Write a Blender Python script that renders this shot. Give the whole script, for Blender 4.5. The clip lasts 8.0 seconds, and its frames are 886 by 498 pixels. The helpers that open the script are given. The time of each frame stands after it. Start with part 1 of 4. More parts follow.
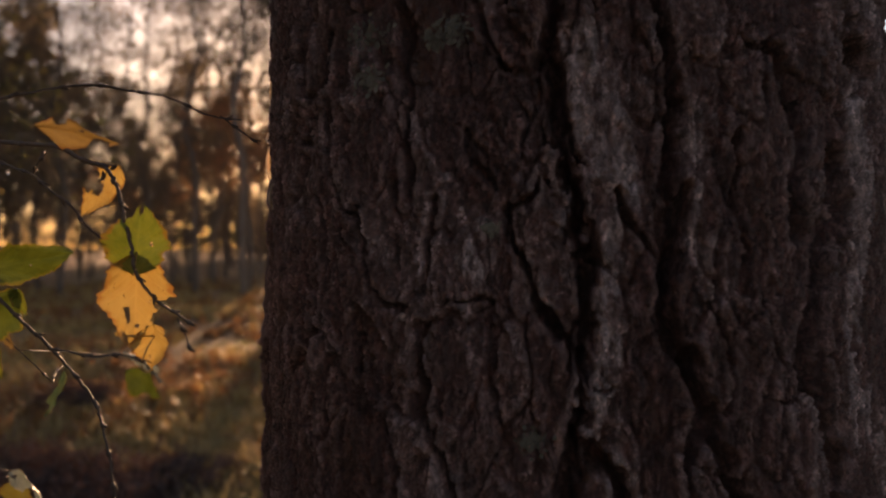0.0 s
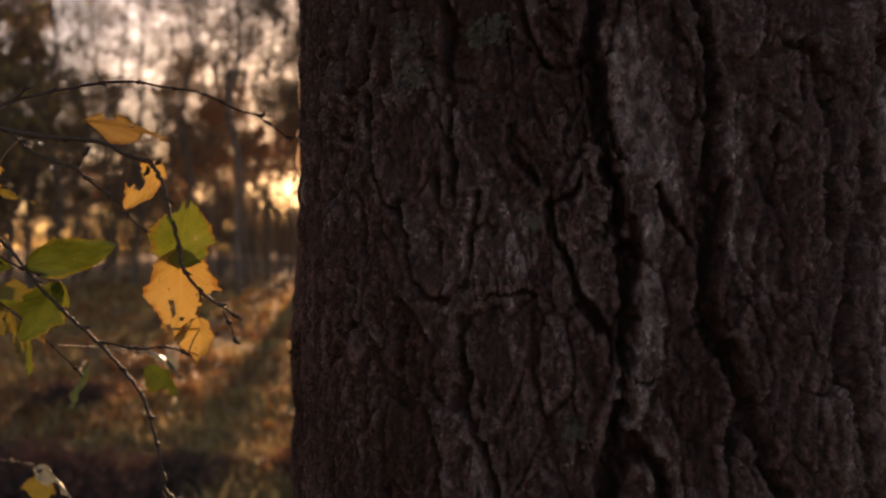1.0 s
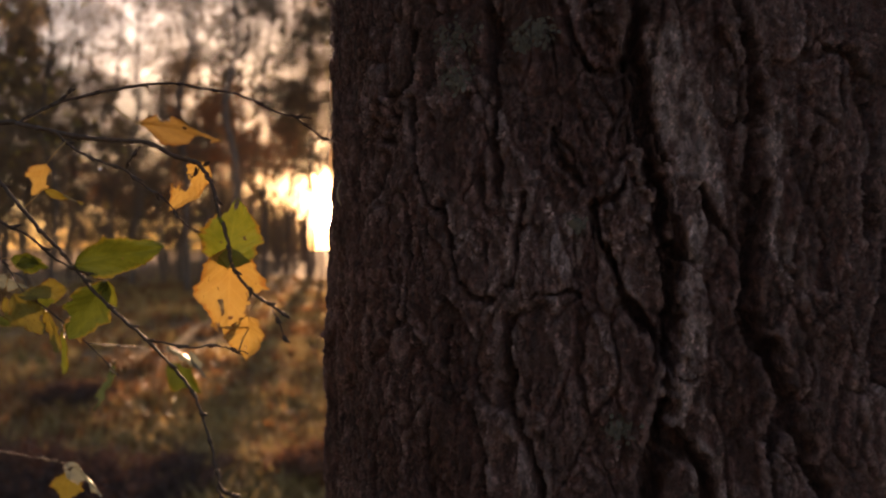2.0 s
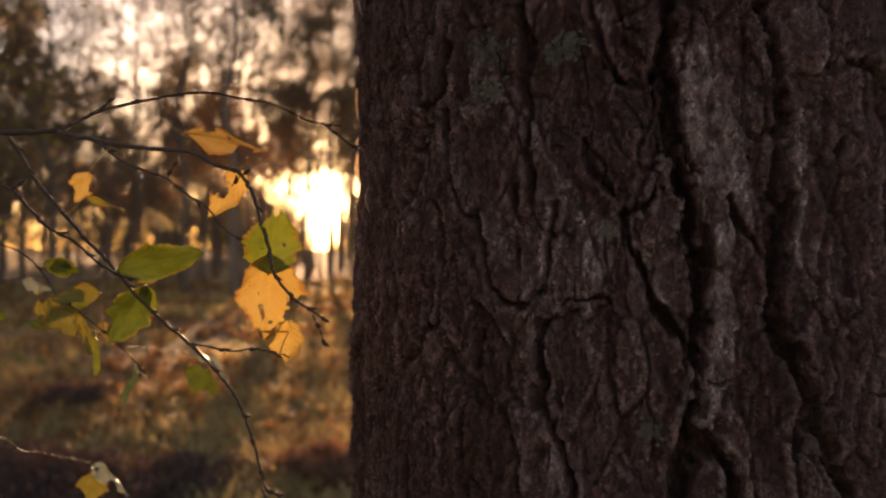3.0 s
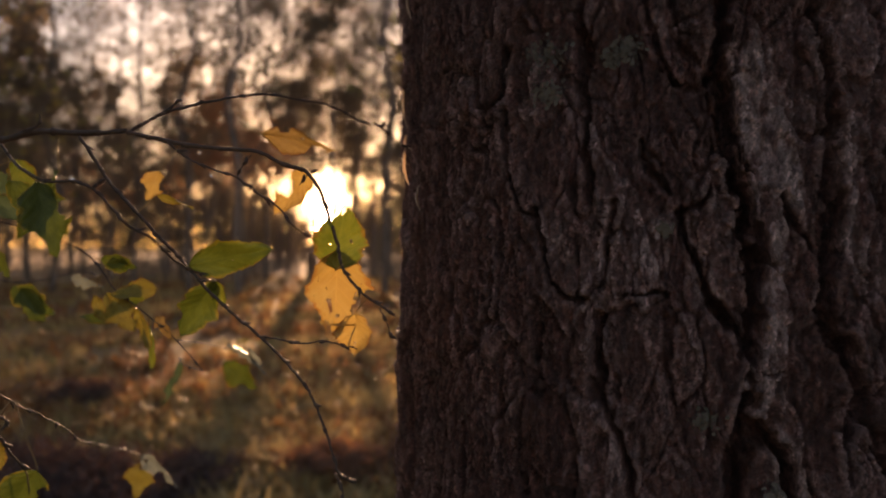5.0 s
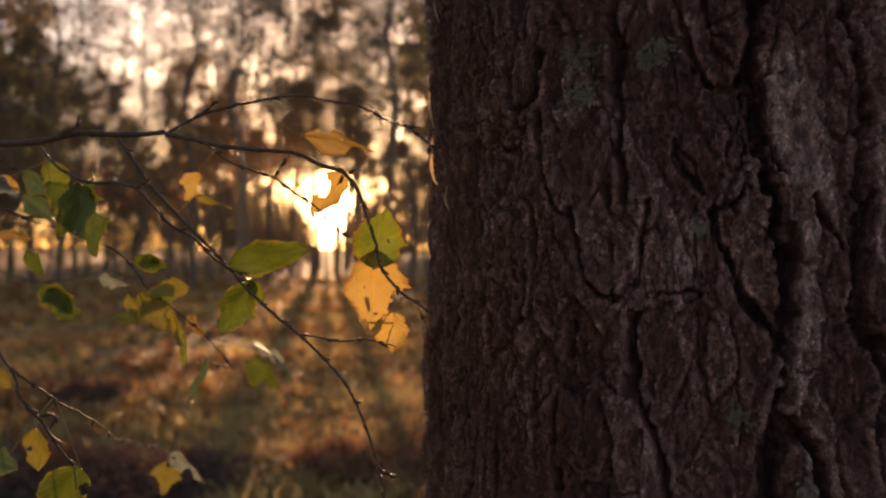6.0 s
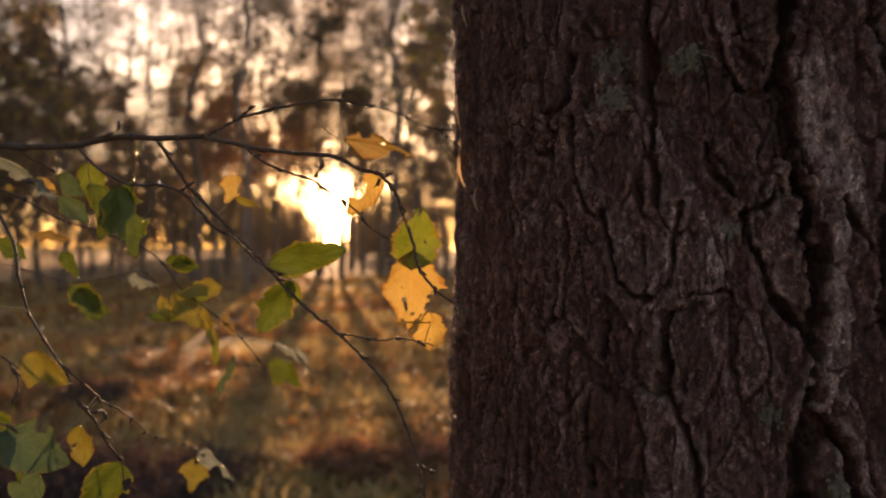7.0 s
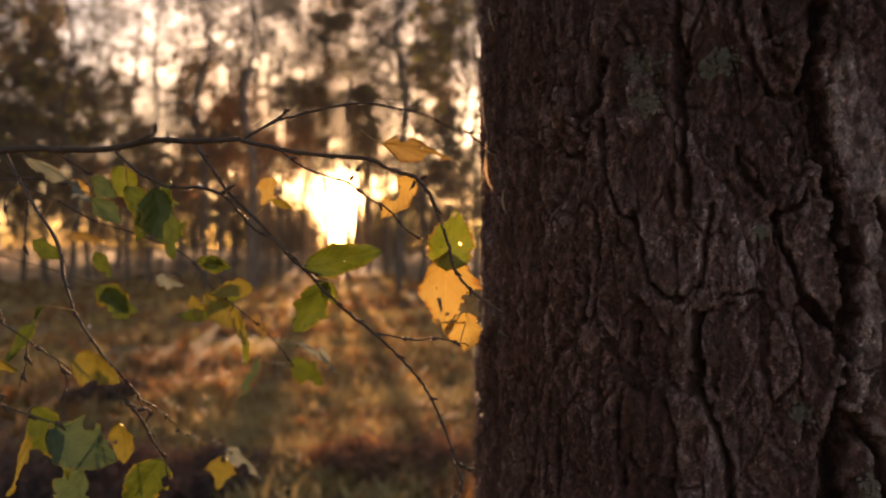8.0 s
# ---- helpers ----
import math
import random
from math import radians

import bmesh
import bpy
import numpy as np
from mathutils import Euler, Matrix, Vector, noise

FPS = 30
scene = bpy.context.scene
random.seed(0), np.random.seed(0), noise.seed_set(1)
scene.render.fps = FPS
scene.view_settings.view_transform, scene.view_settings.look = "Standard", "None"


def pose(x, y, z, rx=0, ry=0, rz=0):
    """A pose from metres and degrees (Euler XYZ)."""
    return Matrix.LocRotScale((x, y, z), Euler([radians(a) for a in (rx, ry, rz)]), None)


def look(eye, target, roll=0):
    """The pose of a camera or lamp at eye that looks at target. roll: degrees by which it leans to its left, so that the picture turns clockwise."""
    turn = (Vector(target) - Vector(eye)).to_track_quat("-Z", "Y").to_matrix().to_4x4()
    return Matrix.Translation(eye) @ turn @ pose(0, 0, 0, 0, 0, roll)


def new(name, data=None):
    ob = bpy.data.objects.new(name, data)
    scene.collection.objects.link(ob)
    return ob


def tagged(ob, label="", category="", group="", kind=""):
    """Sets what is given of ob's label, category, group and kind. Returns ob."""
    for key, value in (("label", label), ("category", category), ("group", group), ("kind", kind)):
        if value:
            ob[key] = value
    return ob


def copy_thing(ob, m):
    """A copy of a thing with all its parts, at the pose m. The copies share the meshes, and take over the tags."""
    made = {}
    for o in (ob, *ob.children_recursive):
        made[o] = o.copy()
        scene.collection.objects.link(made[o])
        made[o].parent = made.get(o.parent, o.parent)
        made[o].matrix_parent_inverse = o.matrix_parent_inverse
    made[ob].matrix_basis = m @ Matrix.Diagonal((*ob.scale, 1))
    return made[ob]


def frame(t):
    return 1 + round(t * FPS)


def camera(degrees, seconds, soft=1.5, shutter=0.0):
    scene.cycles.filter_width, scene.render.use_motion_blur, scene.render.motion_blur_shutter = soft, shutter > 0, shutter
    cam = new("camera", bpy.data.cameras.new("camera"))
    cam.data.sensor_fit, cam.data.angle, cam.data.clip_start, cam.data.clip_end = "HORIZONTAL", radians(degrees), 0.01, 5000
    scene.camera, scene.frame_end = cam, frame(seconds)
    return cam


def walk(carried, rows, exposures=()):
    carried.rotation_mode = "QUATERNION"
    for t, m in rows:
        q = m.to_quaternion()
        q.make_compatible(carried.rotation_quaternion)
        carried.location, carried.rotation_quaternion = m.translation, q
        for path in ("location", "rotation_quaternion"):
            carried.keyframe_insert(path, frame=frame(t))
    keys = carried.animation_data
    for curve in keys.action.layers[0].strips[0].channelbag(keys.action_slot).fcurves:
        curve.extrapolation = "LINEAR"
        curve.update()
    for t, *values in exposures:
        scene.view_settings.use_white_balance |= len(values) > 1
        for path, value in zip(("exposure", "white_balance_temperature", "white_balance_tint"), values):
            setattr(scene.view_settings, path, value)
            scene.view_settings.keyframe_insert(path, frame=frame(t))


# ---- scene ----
cam = camera(63.4, 8.0, soft=1.9)
cam.data.dof.use_dof = True
cam.data.dof.focus_distance = 0.50
cam.data.dof.aperture_fstop = 5.4
cam.data.dof.aperture_blades = 0
METRES, EYE, TILT, LEAN, TURN = 0.2, 1.3, 0.0, 0.0, 0.0
ROWS = [
    (0.0, 0.0, 0.0, 0.0, 0.0, 0.0, -0.0),
    (0.5, -0.0547, -0.0169, -0.0046, -0.2, -0.02, -0.04),
    (1.0, -0.142, -0.0319, -0.0165, -0.44, -0.0, -0.12),
    (1.5, -0.2217, -0.0445, -0.0218, -0.61, -0.03, -0.13),
    (3.0, -0.4078, -0.1335, 0.0016, -0.92, 0.06, -0.28),
    (3.5, -0.4522, -0.1598, 0.0021, -0.92, 0.04, -0.25),
    (4.0, -0.5015, -0.1821, -0.0024, -0.89, -0.01, -0.3),
    (4.5, -0.5513, -0.2004, -0.0055, -0.83, -0.02, -0.35),
    (6.0, -0.7148, -0.255, -0.0103, -0.54, -0.03, -0.28),
    (6.5, -0.7715, -0.2798, -0.0095, -0.39, -0.05, -0.28),
    (7.0, -0.8243, -0.307, -0.007, -0.23, -0.03, -0.29),
    (7.5, -0.872, -0.3281, -0.0043, -0.05, -0.06, -0.3),
    (8.0, -0.9265, -0.3495, 0.0004, 0.18, -0.1, -0.29),
]
EXPOSURES = [(0.0, 1.15, 7950, 34), (1.7, 1.25, 7950, 34), (2.7, 1.68, 8600, 32), (3.8, 1.68, 8600, 32), (4.1, 1.34, 8000, 34), (4.9, 1.34, 8000, 34), (5.8, 1.56, 8500, 32), (8.0, 1.76, 8700, 32)]
walk(cam, [(t, pose(0, 0, EYE, TILT, LEAN, TURN) @ pose(METRES * x, METRES * y, METRES * z, 90 + pitch, roll, yaw)) for t, x, y, z, yaw, pitch, roll in ROWS], EXPOSURES)

# ---- light: a low autumn sun behind the wood, and its sky ----
SUN_TURN = -8.6     # degrees to the right of the y axis
SUN_LIFT = 2.05     # degrees above the horizon, where the disc stands
world = bpy.data.worlds.new("sky")
scene.world = world
world.use_nodes = True
wn = world.node_tree.nodes
sky = wn.new("ShaderNodeTexSky")
sky.sky_type = "NISHITA"
sky.sun_disc = False
sky.sun_elevation = radians(6.5)
sky.sun_rotation = radians(SUN_TURN)
sky.air_density, sky.dust_density, sky.ozone_density = 0.9, 0.9, 1.35
wn["Background"].inputs["Strength"].default_value = 0.12
world.node_tree.links.new(sky.outputs["Color"], wn["Background"].inputs["Color"])


def toward(turn, lift):
    a, e = radians(turn), radians(lift)
    return Vector((math.sin(a) * math.cos(e), math.cos(a) * math.cos(e), math.sin(e)))


sun = new("sun", bpy.data.lights.new("sun", "SUN"))
sun.data.energy, sun.data.angle, sun.data.color = 5.0, radians(0.6), (1.0, 0.72, 0.42)
sun.matrix_world = look(toward(SUN_TURN, SUN_LIFT + 3.45) * 50, (0, 0, 0))


# ---- materials ----
def material(name):
    m = bpy.data.materials.new(name)
    m.use_nodes = True
    t = m.node_tree
    return m, t, t.nodes["Principled BSDF"]


def node(t, kind, **settings):
    n = t.nodes.new(kind)
    for key, value in settings.items():
        n.inputs[key.replace("_", " ")].default_value = value
    return n


def ramp(t, source, stops):
    n = t.nodes.new("ShaderNodeValToRGB")
    e = n.color_ramp.elements
    while len(e) < len(stops):
        e.new(0.5)
    for item, (at, c) in zip(e, stops):
        item.position, item.color = at, (*c, 1)
    t.links.new(source, n.inputs["Fac"])
    return n.outputs["Color"]


def mixed(t, a, b, fac, blend="MIX"):
    n = t.nodes.new("ShaderNodeMix")
    n.data_type, n.blend_type = "RGBA", blend
    for socket, value in ((n.inputs[0], fac), (n.inputs[6], a), (n.inputs[7], b)):
        if isinstance(value, (int, float)):
            socket.default_value = value
        elif isinstance(value, tuple):
            socket.default_value = (*value, 1)
        else:
            t.links.new(value, socket)
    return n.outputs[2]


def bump(t, height, strength, distance, shader):
    n = node(t, "ShaderNodeBump", Strength=strength, Distance=distance)
    t.links.new(height, n.inputs["Height"])
    t.links.new(n.outputs["Normal"], shader.inputs["Normal"])
    return n


def coords(t, stretch=(1, 1, 1)):
    c = t.nodes.new("ShaderNodeTexCoord")
    m = node(t, "ShaderNodeMapping", Scale=stretch)
    t.links.new(c.outputs["Object"], m.inputs["Vector"])
    return m.outputs["Vector"]


def noisy(t, vector, scale, detail=6.0, rough=0.6):
    n = node(t, "ShaderNodeTexNoise", Scale=scale, Detail=detail, Roughness=rough)
    t.links.new(vector, n.inputs["Vector"])
    return n.outputs["Fac"]


def bark_material():
    m, t, p = material("pine_bark")
    v = coords(t, (1, 1, 0.45))
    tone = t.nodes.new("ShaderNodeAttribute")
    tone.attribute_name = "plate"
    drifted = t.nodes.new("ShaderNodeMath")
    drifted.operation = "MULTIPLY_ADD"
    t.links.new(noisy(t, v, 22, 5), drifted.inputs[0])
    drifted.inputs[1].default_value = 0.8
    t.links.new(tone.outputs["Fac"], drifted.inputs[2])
    halved = t.nodes.new("ShaderNodeMath")
    halved.operation = "MULTIPLY"
    halved.inputs[1].default_value = 0.55
    t.links.new(drifted.outputs[0], halved.inputs[0])
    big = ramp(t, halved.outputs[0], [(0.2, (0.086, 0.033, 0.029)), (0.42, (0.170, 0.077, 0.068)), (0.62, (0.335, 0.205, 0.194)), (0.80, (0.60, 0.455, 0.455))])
    small = ramp(t, noisy(t, v, 130, 8, 0.7), [(0.36, (0.36, 0.31, 0.30)), (0.64, (1.6, 1.55, 1.5))])
    c = mixed(t, big, small, 0.85, "MULTIPLY")
    red = ramp(t, noisy(t, v, 33, 4), [(0.56, (0, 0, 0)), (0.72, (1, 1, 1))])
    c = mixed(t, c, (0.135, 0.052, 0.033), red)
    grey = ramp(t, noisy(t, v, 48, 6), [(0.6, (0, 0, 0)), (0.74, (0.7, 0.7, 0.7))])
    c = mixed(t, c, (0.235, 0.140, 0.13), grey)
    pale_specks = ramp(t, noisy(t, coords(t), 420, 3, 0.7), [(0.6, (0, 0, 0)), (0.7, (0.45, 0.45, 0.45))])
    c = mixed(t, c, (0.36, 0.27, 0.26), pale_specks)
    pit = ramp(t, noisy(t, v, 75, 6, 0.7), [(0.30, (0.75, 0.75, 0.75)), (0.44, (0, 0, 0))])
    c = mixed(t, c, (0.06, 0.035, 0.03), pit)
    # crumbs of the crust, each in a tone of its own
    bent = t.nodes.new("ShaderNodeVectorMath")
    bent.operation = "MULTIPLY_ADD"
    wobble = node(t, "ShaderNodeTexNoise", Scale=260.0, Detail=3.0)
    at = coords(t, (1, 1, 0.7))
    t.links.new(at, wobble.inputs["Vector"])
    t.links.new(wobble.outputs["Color"], bent.inputs[0])
    bent.inputs[1].default_value = (0.004, 0.004, 0.004)
    t.links.new(at, bent.inputs[2])
    crumbs = []
    for size in (330.0, 640.0):
        n = node(t, "ShaderNodeTexVoronoi", Scale=size)
        t.links.new(bent.outputs["Vector"], n.inputs["Vector"])
        crumbs.append(n)
    for n, low, high in ((crumbs[0], 0.55, 1.5), (crumbs[1], 0.62, 1.45)):
        bright = t.nodes.new("ShaderNodeSeparateColor")
        t.links.new(n.outputs["Color"], bright.inputs[0])
        c = mixed(t, c, ramp(t, bright.outputs[0], [(0.0, (low,) * 3), (0.75, (1.0, 1.0, 1.0)), (1.0, (high,) * 3)]), 0.8, "MULTIPLY")
    t.links.new(c, p.inputs["Base Color"])
    gloss = ramp(t, noisy(t, v, 60, 5), [(0.3, (0.34, 0.34, 0.34)), (0.7, (0.75, 0.75, 0.75))])
    t.links.new(gloss, p.inputs["Roughness"])
    p.inputs["Specular IOR Level"].default_value = 0.5
    first = bump(t, noisy(t, v, 300, 8, 0.8), 1.0, 0.008, p)
    second = node(t, "ShaderNodeBump", Strength=0.6, Distance=0.001)
    t.links.new(noisy(t, coords(t), 900, 5, 0.7), second.inputs["Height"])
    t.links.new(second.outputs["Normal"], first.inputs["Normal"])
    last = second
    for n, size in zip(crumbs, (0.0035, 0.0018)):
        relief = node(t, "ShaderNodeBump", Strength=0.9, Distance=size)
        relief.invert = True
        t.links.new(n.outputs["Distance"], relief.inputs["Height"])
        t.links.new(relief.outputs["Normal"], last.inputs["Normal"])
        last = relief
    return m


def plain(name, low, high, scale=40.0, rough=0.8, relief=0.002, stretch=(1, 1, 1), sheen=0.0):
    """A matt surface whose colour drifts between two tones."""
    m, t, p = material(name)
    v = coords(t, stretch)
    n = noisy(t, v, scale, 7, 0.65)
    c = ramp(t, n, [(0.3, low), (0.7, high)])
    info = t.nodes.new("ShaderNodeObjectInfo")
    c = mixed(t, c, ramp(t, info.outputs["Random"], [(0, (0.75, 0.75, 0.75)), (1, (1.2, 1.2, 1.2))]), 1.0, "MULTIPLY")
    t.links.new(c, p.inputs["Base Color"])
    p.inputs["Roughness"].default_value = rough
    bump(t, noisy(t, v, scale * 6, 6, 0.7), 0.6, relief, p)
    return m


def leaf_material(name, low, high, edge, through_tone, spot=0.62, shine=0.42):
    """A thin leaf: blotches, paler veins, brown specks, a browned margin, light passing through."""
    m, t, p = material(name)
    c0 = t.nodes.new("ShaderNodeUVMap")
    v = c0.outputs["UV"]
    info = t.nodes.new("ShaderNodeObjectInfo")
    shift = t.nodes.new("ShaderNodeVectorMath")
    t.links.new(v, shift.inputs[0])
    t.links.new(info.outputs["Random"], shift.inputs[1])
    w = shift.outputs["Vector"]
    c = ramp(t, noisy(t, w, 3.5, 5), [(0.32, low), (0.68, high)])
    sep = t.nodes.new("ShaderNodeSeparateXYZ")
    t.links.new(v, sep.inputs[0])

    def calc(op, a, b=0.0, cc=0.0):
        n = t.nodes.new("ShaderNodeMath")
        n.operation = op
        for s, value in zip(n.inputs, (a, b, cc)):
            if isinstance(value, (int, float)):
                s.default_value = value
            else:
                t.links.new(value, s)
        return n.outputs[0]

    across = calc("ABSOLUTE", calc("SUBTRACT", sep.outputs["Y"], 0.5))
    ribs = calc("PINGPONG", calc("SUBTRACT", calc("MULTIPLY", sep.outputs["X"], 7.0), calc("MULTIPLY", across, 4.5)), 0.5)
    vein = calc("MAXIMUM", calc("LESS_THAN", ribs, 0.045), calc("LESS_THAN", across, 0.012))
    c = mixed(t, c, (min(1, high[0] * 1.5), min(1, high[1] * 1.4), high[2] * 1.4), calc("MULTIPLY", vein, 0.14))
    worn_or_lit = calc("ADD", calc("MULTIPLY", across, 1.5), calc("MULTIPLY", noisy(t, w, 9, 5), 0.5))
    c = mixed(t, c, edge, ramp(t, worn_or_lit, [(0.86, (0, 0, 0)), (1.0, (0.85, 0.85, 0.85))]))
    c = mixed(t, c, (0.07, 0.035, 0.015), ramp(t, noisy(t, w, 16, 3), [(spot, (0, 0, 0)), (spot + 0.07, (0.85, 0.85, 0.85))]))
    t.links.new(c, p.inputs["Base Color"])
    p.inputs["Roughness"].default_value = shine
    p.inputs["Specular IOR Level"].default_value = 0.35
    height = calc("SUBTRACT", noisy(t, w, 40, 4), calc("MULTIPLY", vein, 1.2))
    bump(t, height, 0.5, 0.0008, p)
    glow = t.nodes.new("ShaderNodeBsdfTranslucent")
    t.links.new(mixed(t, c, through_tone, 1.0, "MULTIPLY"), glow.inputs["Color"])
    mix = t.nodes.new("ShaderNodeMixShader")
    mix.inputs[0].default_value = 0.5
    t.links.new(p.outputs["BSDF"], mix.inputs[1])
    t.links.new(glow.outputs["BSDF"], mix.inputs[2])
    t.links.new(mix.outputs[0], t.nodes["Material Output"].inputs["Surface"])
    return m


def foliage(name, low, high, thin=0.35):
    """Small far leaves, each clump in a tone of its own."""
    m, t, p = material(name)
    g = t.nodes.new("ShaderNodeNewGeometry")
    c = ramp(t, g.outputs["Random Per Island"], [(0.0, low), (1.0, high)])
    t.links.new(c, p.inputs["Base Color"])
    p.inputs["Roughness"].default_value = 0.6
    glow = t.nodes.new("ShaderNodeBsdfTranslucent")
    t.links.new(c, glow.inputs["Color"])
    mix = t.nodes.new("ShaderNodeMixShader")
    mix.inputs[0].default_value = thin
    t.links.new(p.outputs["BSDF"], mix.inputs[1])
    t.links.new(glow.outputs["BSDF"], mix.inputs[2])
    t.links.new(mix.outputs[0], t.nodes["Material Output"].inputs["Surface"])
    return m


def ground_material():
    m, t, p = material("heath_ground")
    v = coords(t)
    a = ramp(t, noisy(t, v, 0.35, 6), [(0.35, (0.17, 0.095, 0.052)), (0.52, (0.34, 0.19, 0.085)), (0.68, (0.47, 0.34, 0.16))])
    b = ramp(t, noisy(t, v, 5, 8, 0.7), [(0.3, (0.45, 0.42, 0.4)), (0.7, (1.35, 1.3, 1.2))])
    t.links.new(mixed(t, a, b, 0.9, "MULTIPLY"), p.inputs["Base Color"])
    p.inputs["Roughness"].default_value = 0.95
    bump(t, noisy(t, v, 9, 8, 0.75), 1.0, 0.08, p)
    return m


BARK = bark_material()
LICHEN = plain("lichen", (0.085, 0.075, 0.060), (0.150, 0.136, 0.112), 300, 0.95, 0.001)
TWIG = plain("birch_twig_bark", (0.030, 0.018, 0.012), (0.085, 0.052, 0.036), 260, 0.7, 0.0006)
BIRCH = plain("birch_stem_bark", (0.2, 0.17, 0.15), (0.6, 0.57, 0.53), 18, 0.7, 0.002, (1, 1, 3))
STALK = plain("leaf_stalk", (0.2, 0.12, 0.04), (0.36, 0.22, 0.08), 200, 0.5, 0.0004)
FAR_BARK = plain("far_bark", (0.10, 0.072, 0.056), (0.24, 0.18, 0.145), 5, 0.9, 0.02, (1, 1, 0.3))
DROP, drop_tree, drop_shader = material("water")
drop_shader.inputs["Base Color"].default_value = (1, 1, 1, 1)
drop_shader.inputs["Roughness"].default_value = 0.02
drop_shader.inputs["IOR"].default_value = 1.33
drop_shader.inputs["Transmission Weight"].default_value = 1.0
LEAF = {
    "green": leaf_material("green_leaf", (0.07, 0.10, 0.02), (0.14, 0.175, 0.035), (0.33, 0.24, 0.04), (0.34, 0.34, 0.2), 0.7),
    "lime": leaf_material("yellowing_leaf", (0.14, 0.18, 0.03), (0.25, 0.25, 0.045), (0.32, 0.16, 0.04), (0.38, 0.40, 0.24), 0.67),
    "yellow": leaf_material("yellow_leaf", (0.30, 0.235, 0.05), (0.40, 0.325, 0.075), (0.34, 0.17, 0.04), (0.26, 0.25, 0.16), 0.62),
    "orange": leaf_material("orange_leaf", (0.46, 0.275, 0.085), (0.54, 0.36, 0.12), (0.36, 0.15, 0.04), (0.48, 0.48, 0.36), 0.66),
    "brown": leaf_material("brown_leaf", (0.27, 0.175, 0.07), (0.37, 0.255, 0.10), (0.24, 0.11, 0.045), (0.36, 0.33, 0.24), 0.64),
    "teal": leaf_material("dull_green_leaf", (0.06, 0.10, 0.05), (0.115, 0.155, 0.08), (0.17, 0.15, 0.05), (0.36, 0.38, 0.3), 0.7),
    "grey": leaf_material("pale_leaf_back", (0.14, 0.165, 0.17), (0.24, 0.265, 0.26), (0.3, 0.26, 0.2), (0.5, 0.5, 0.4), 0.68, 0.3),
}


# ---- building helpers ----
def mesh_object(name, verts, faces, mat, parent=None, label="", smooth=True, uvs=None):
    """One mesh object, under a thing or a part where parent is given."""
    me = bpy.data.meshes.new(name)
    me.from_pydata([tuple(map(float, v)) for v in verts], [], [tuple(map(int, f)) for f in faces])
    if uvs is not None:
        layer = me.uv_layers.new(name="UVMap")
        index = np.empty(len(me.loops), dtype=np.int32)
        me.loops.foreach_get("vertex_index", index)
        layer.data.foreach_set("uv", np.asarray(uvs, dtype=np.float32)[index].ravel())
    if smooth:
        me.polygons.foreach_set("use_smooth", [True] * len(me.polygons))
    me.materials.append(mat)
    ob = new(name, me)
    if parent is not None:
        ob.parent = parent
    if label:
        tagged(ob, label)
    return ob


def thing(name, at, label, category, group="", kind=""):
    ob = new(name)
    ob.location = at
    ob.empty_display_size = 0.1
    return tagged(ob, label, category, group, kind)


class Shape:
    """Gathers vertices and faces for one mesh."""

    def __init__(self):
        self.v, self.f = [], []

    def add(self, verts, faces):
        n = len(self.v)
        self.v.extend(verts)
        self.f.extend([tuple(n + i for i in f) for f in faces])

    def tube(self, points, radii, sides=8, cap=True):
        pts = [Vector(p) for p in points]
        verts, faces = [], []
        side = None
        for i, p in enumerate(pts):
            d = (pts[min(i + 1, len(pts) - 1)] - pts[max(i - 1, 0)]).normalized()
            if side is None:
                side = d.cross(Vector((0.3, 0.2, 1) if abs(d.z) < 0.9 else (1, 0, 0))).normalized()
            side = (side - d * side.dot(d)).normalized()
            other = d.cross(side)
            for k in range(sides):
                a = 2 * math.pi * k / sides
                verts.append(p + (side * math.cos(a) + other * math.sin(a)) * radii[i])
        for i in range(len(pts) - 1):
            for k in range(sides):
                a, b = i * sides + k, i * sides + (k + 1) % sides
                faces.append((a, b, b + sides, a + sides))
        if cap:
            faces.append(tuple(range(sides))[::-1])
            faces.append(tuple((len(pts) - 1) * sides + k for k in range(sides)))
        self.add(verts, faces)


def glide(points, steps):
    """A smooth line through the points (Catmull-Rom)."""
    p = [Vector(q) for q in points]
    p = [p[0] * 2 - p[1]] + p + [p[-1] * 2 - p[-2]]
    out = []
    for i in range(1, len(p) - 2):
        for k in range(steps):
            s = k / steps
            a, b, c, d = p[i - 1:i + 3]
            out.append(0.5 * (2 * b + (c - a) * s + (2 * a - 5 * b + 4 * c - d) * s * s + (3 * b - a - 3 * c + d) * s ** 3))
    return out + [p[-2]]


# ---- noise on arrays ----
def lattice(ix, iy, seed):
    h = (ix.astype(np.int64) * 374761393 + iy.astype(np.int64) * 668265263 + seed * 1274126177) & 0xFFFFFFFF
    h = ((h ^ (h >> 13)) * 1274126177) & 0xFFFFFFFF
    h = ((h ^ (h >> 16)) * 2246822519) & 0xFFFFFFFF
    return ((h ^ (h >> 15)) & 0xFFFFFF) / float(0x1000000)


def drift(x, y, seed):
    """Gradient noise, about -0.7 to 0.7."""
    ix, iy = np.floor(x), np.floor(y)
    fx, fy = x - ix, y - iy
    sx, sy = fx ** 3 * (fx * (fx * 6 - 15) + 10), fy ** 3 * (fy * (fy * 6 - 15) + 10)
    total = 0
    for dx in (0, 1):
        for dy in (0, 1):
            a = lattice(ix + dx, iy + dy, seed) * 2 * math.pi
            total = total + (np.cos(a) * (fx - dx) + np.sin(a) * (fy - dy)) * (sx if dx else 1 - sx) * (sy if dy else 1 - sy)
    return total


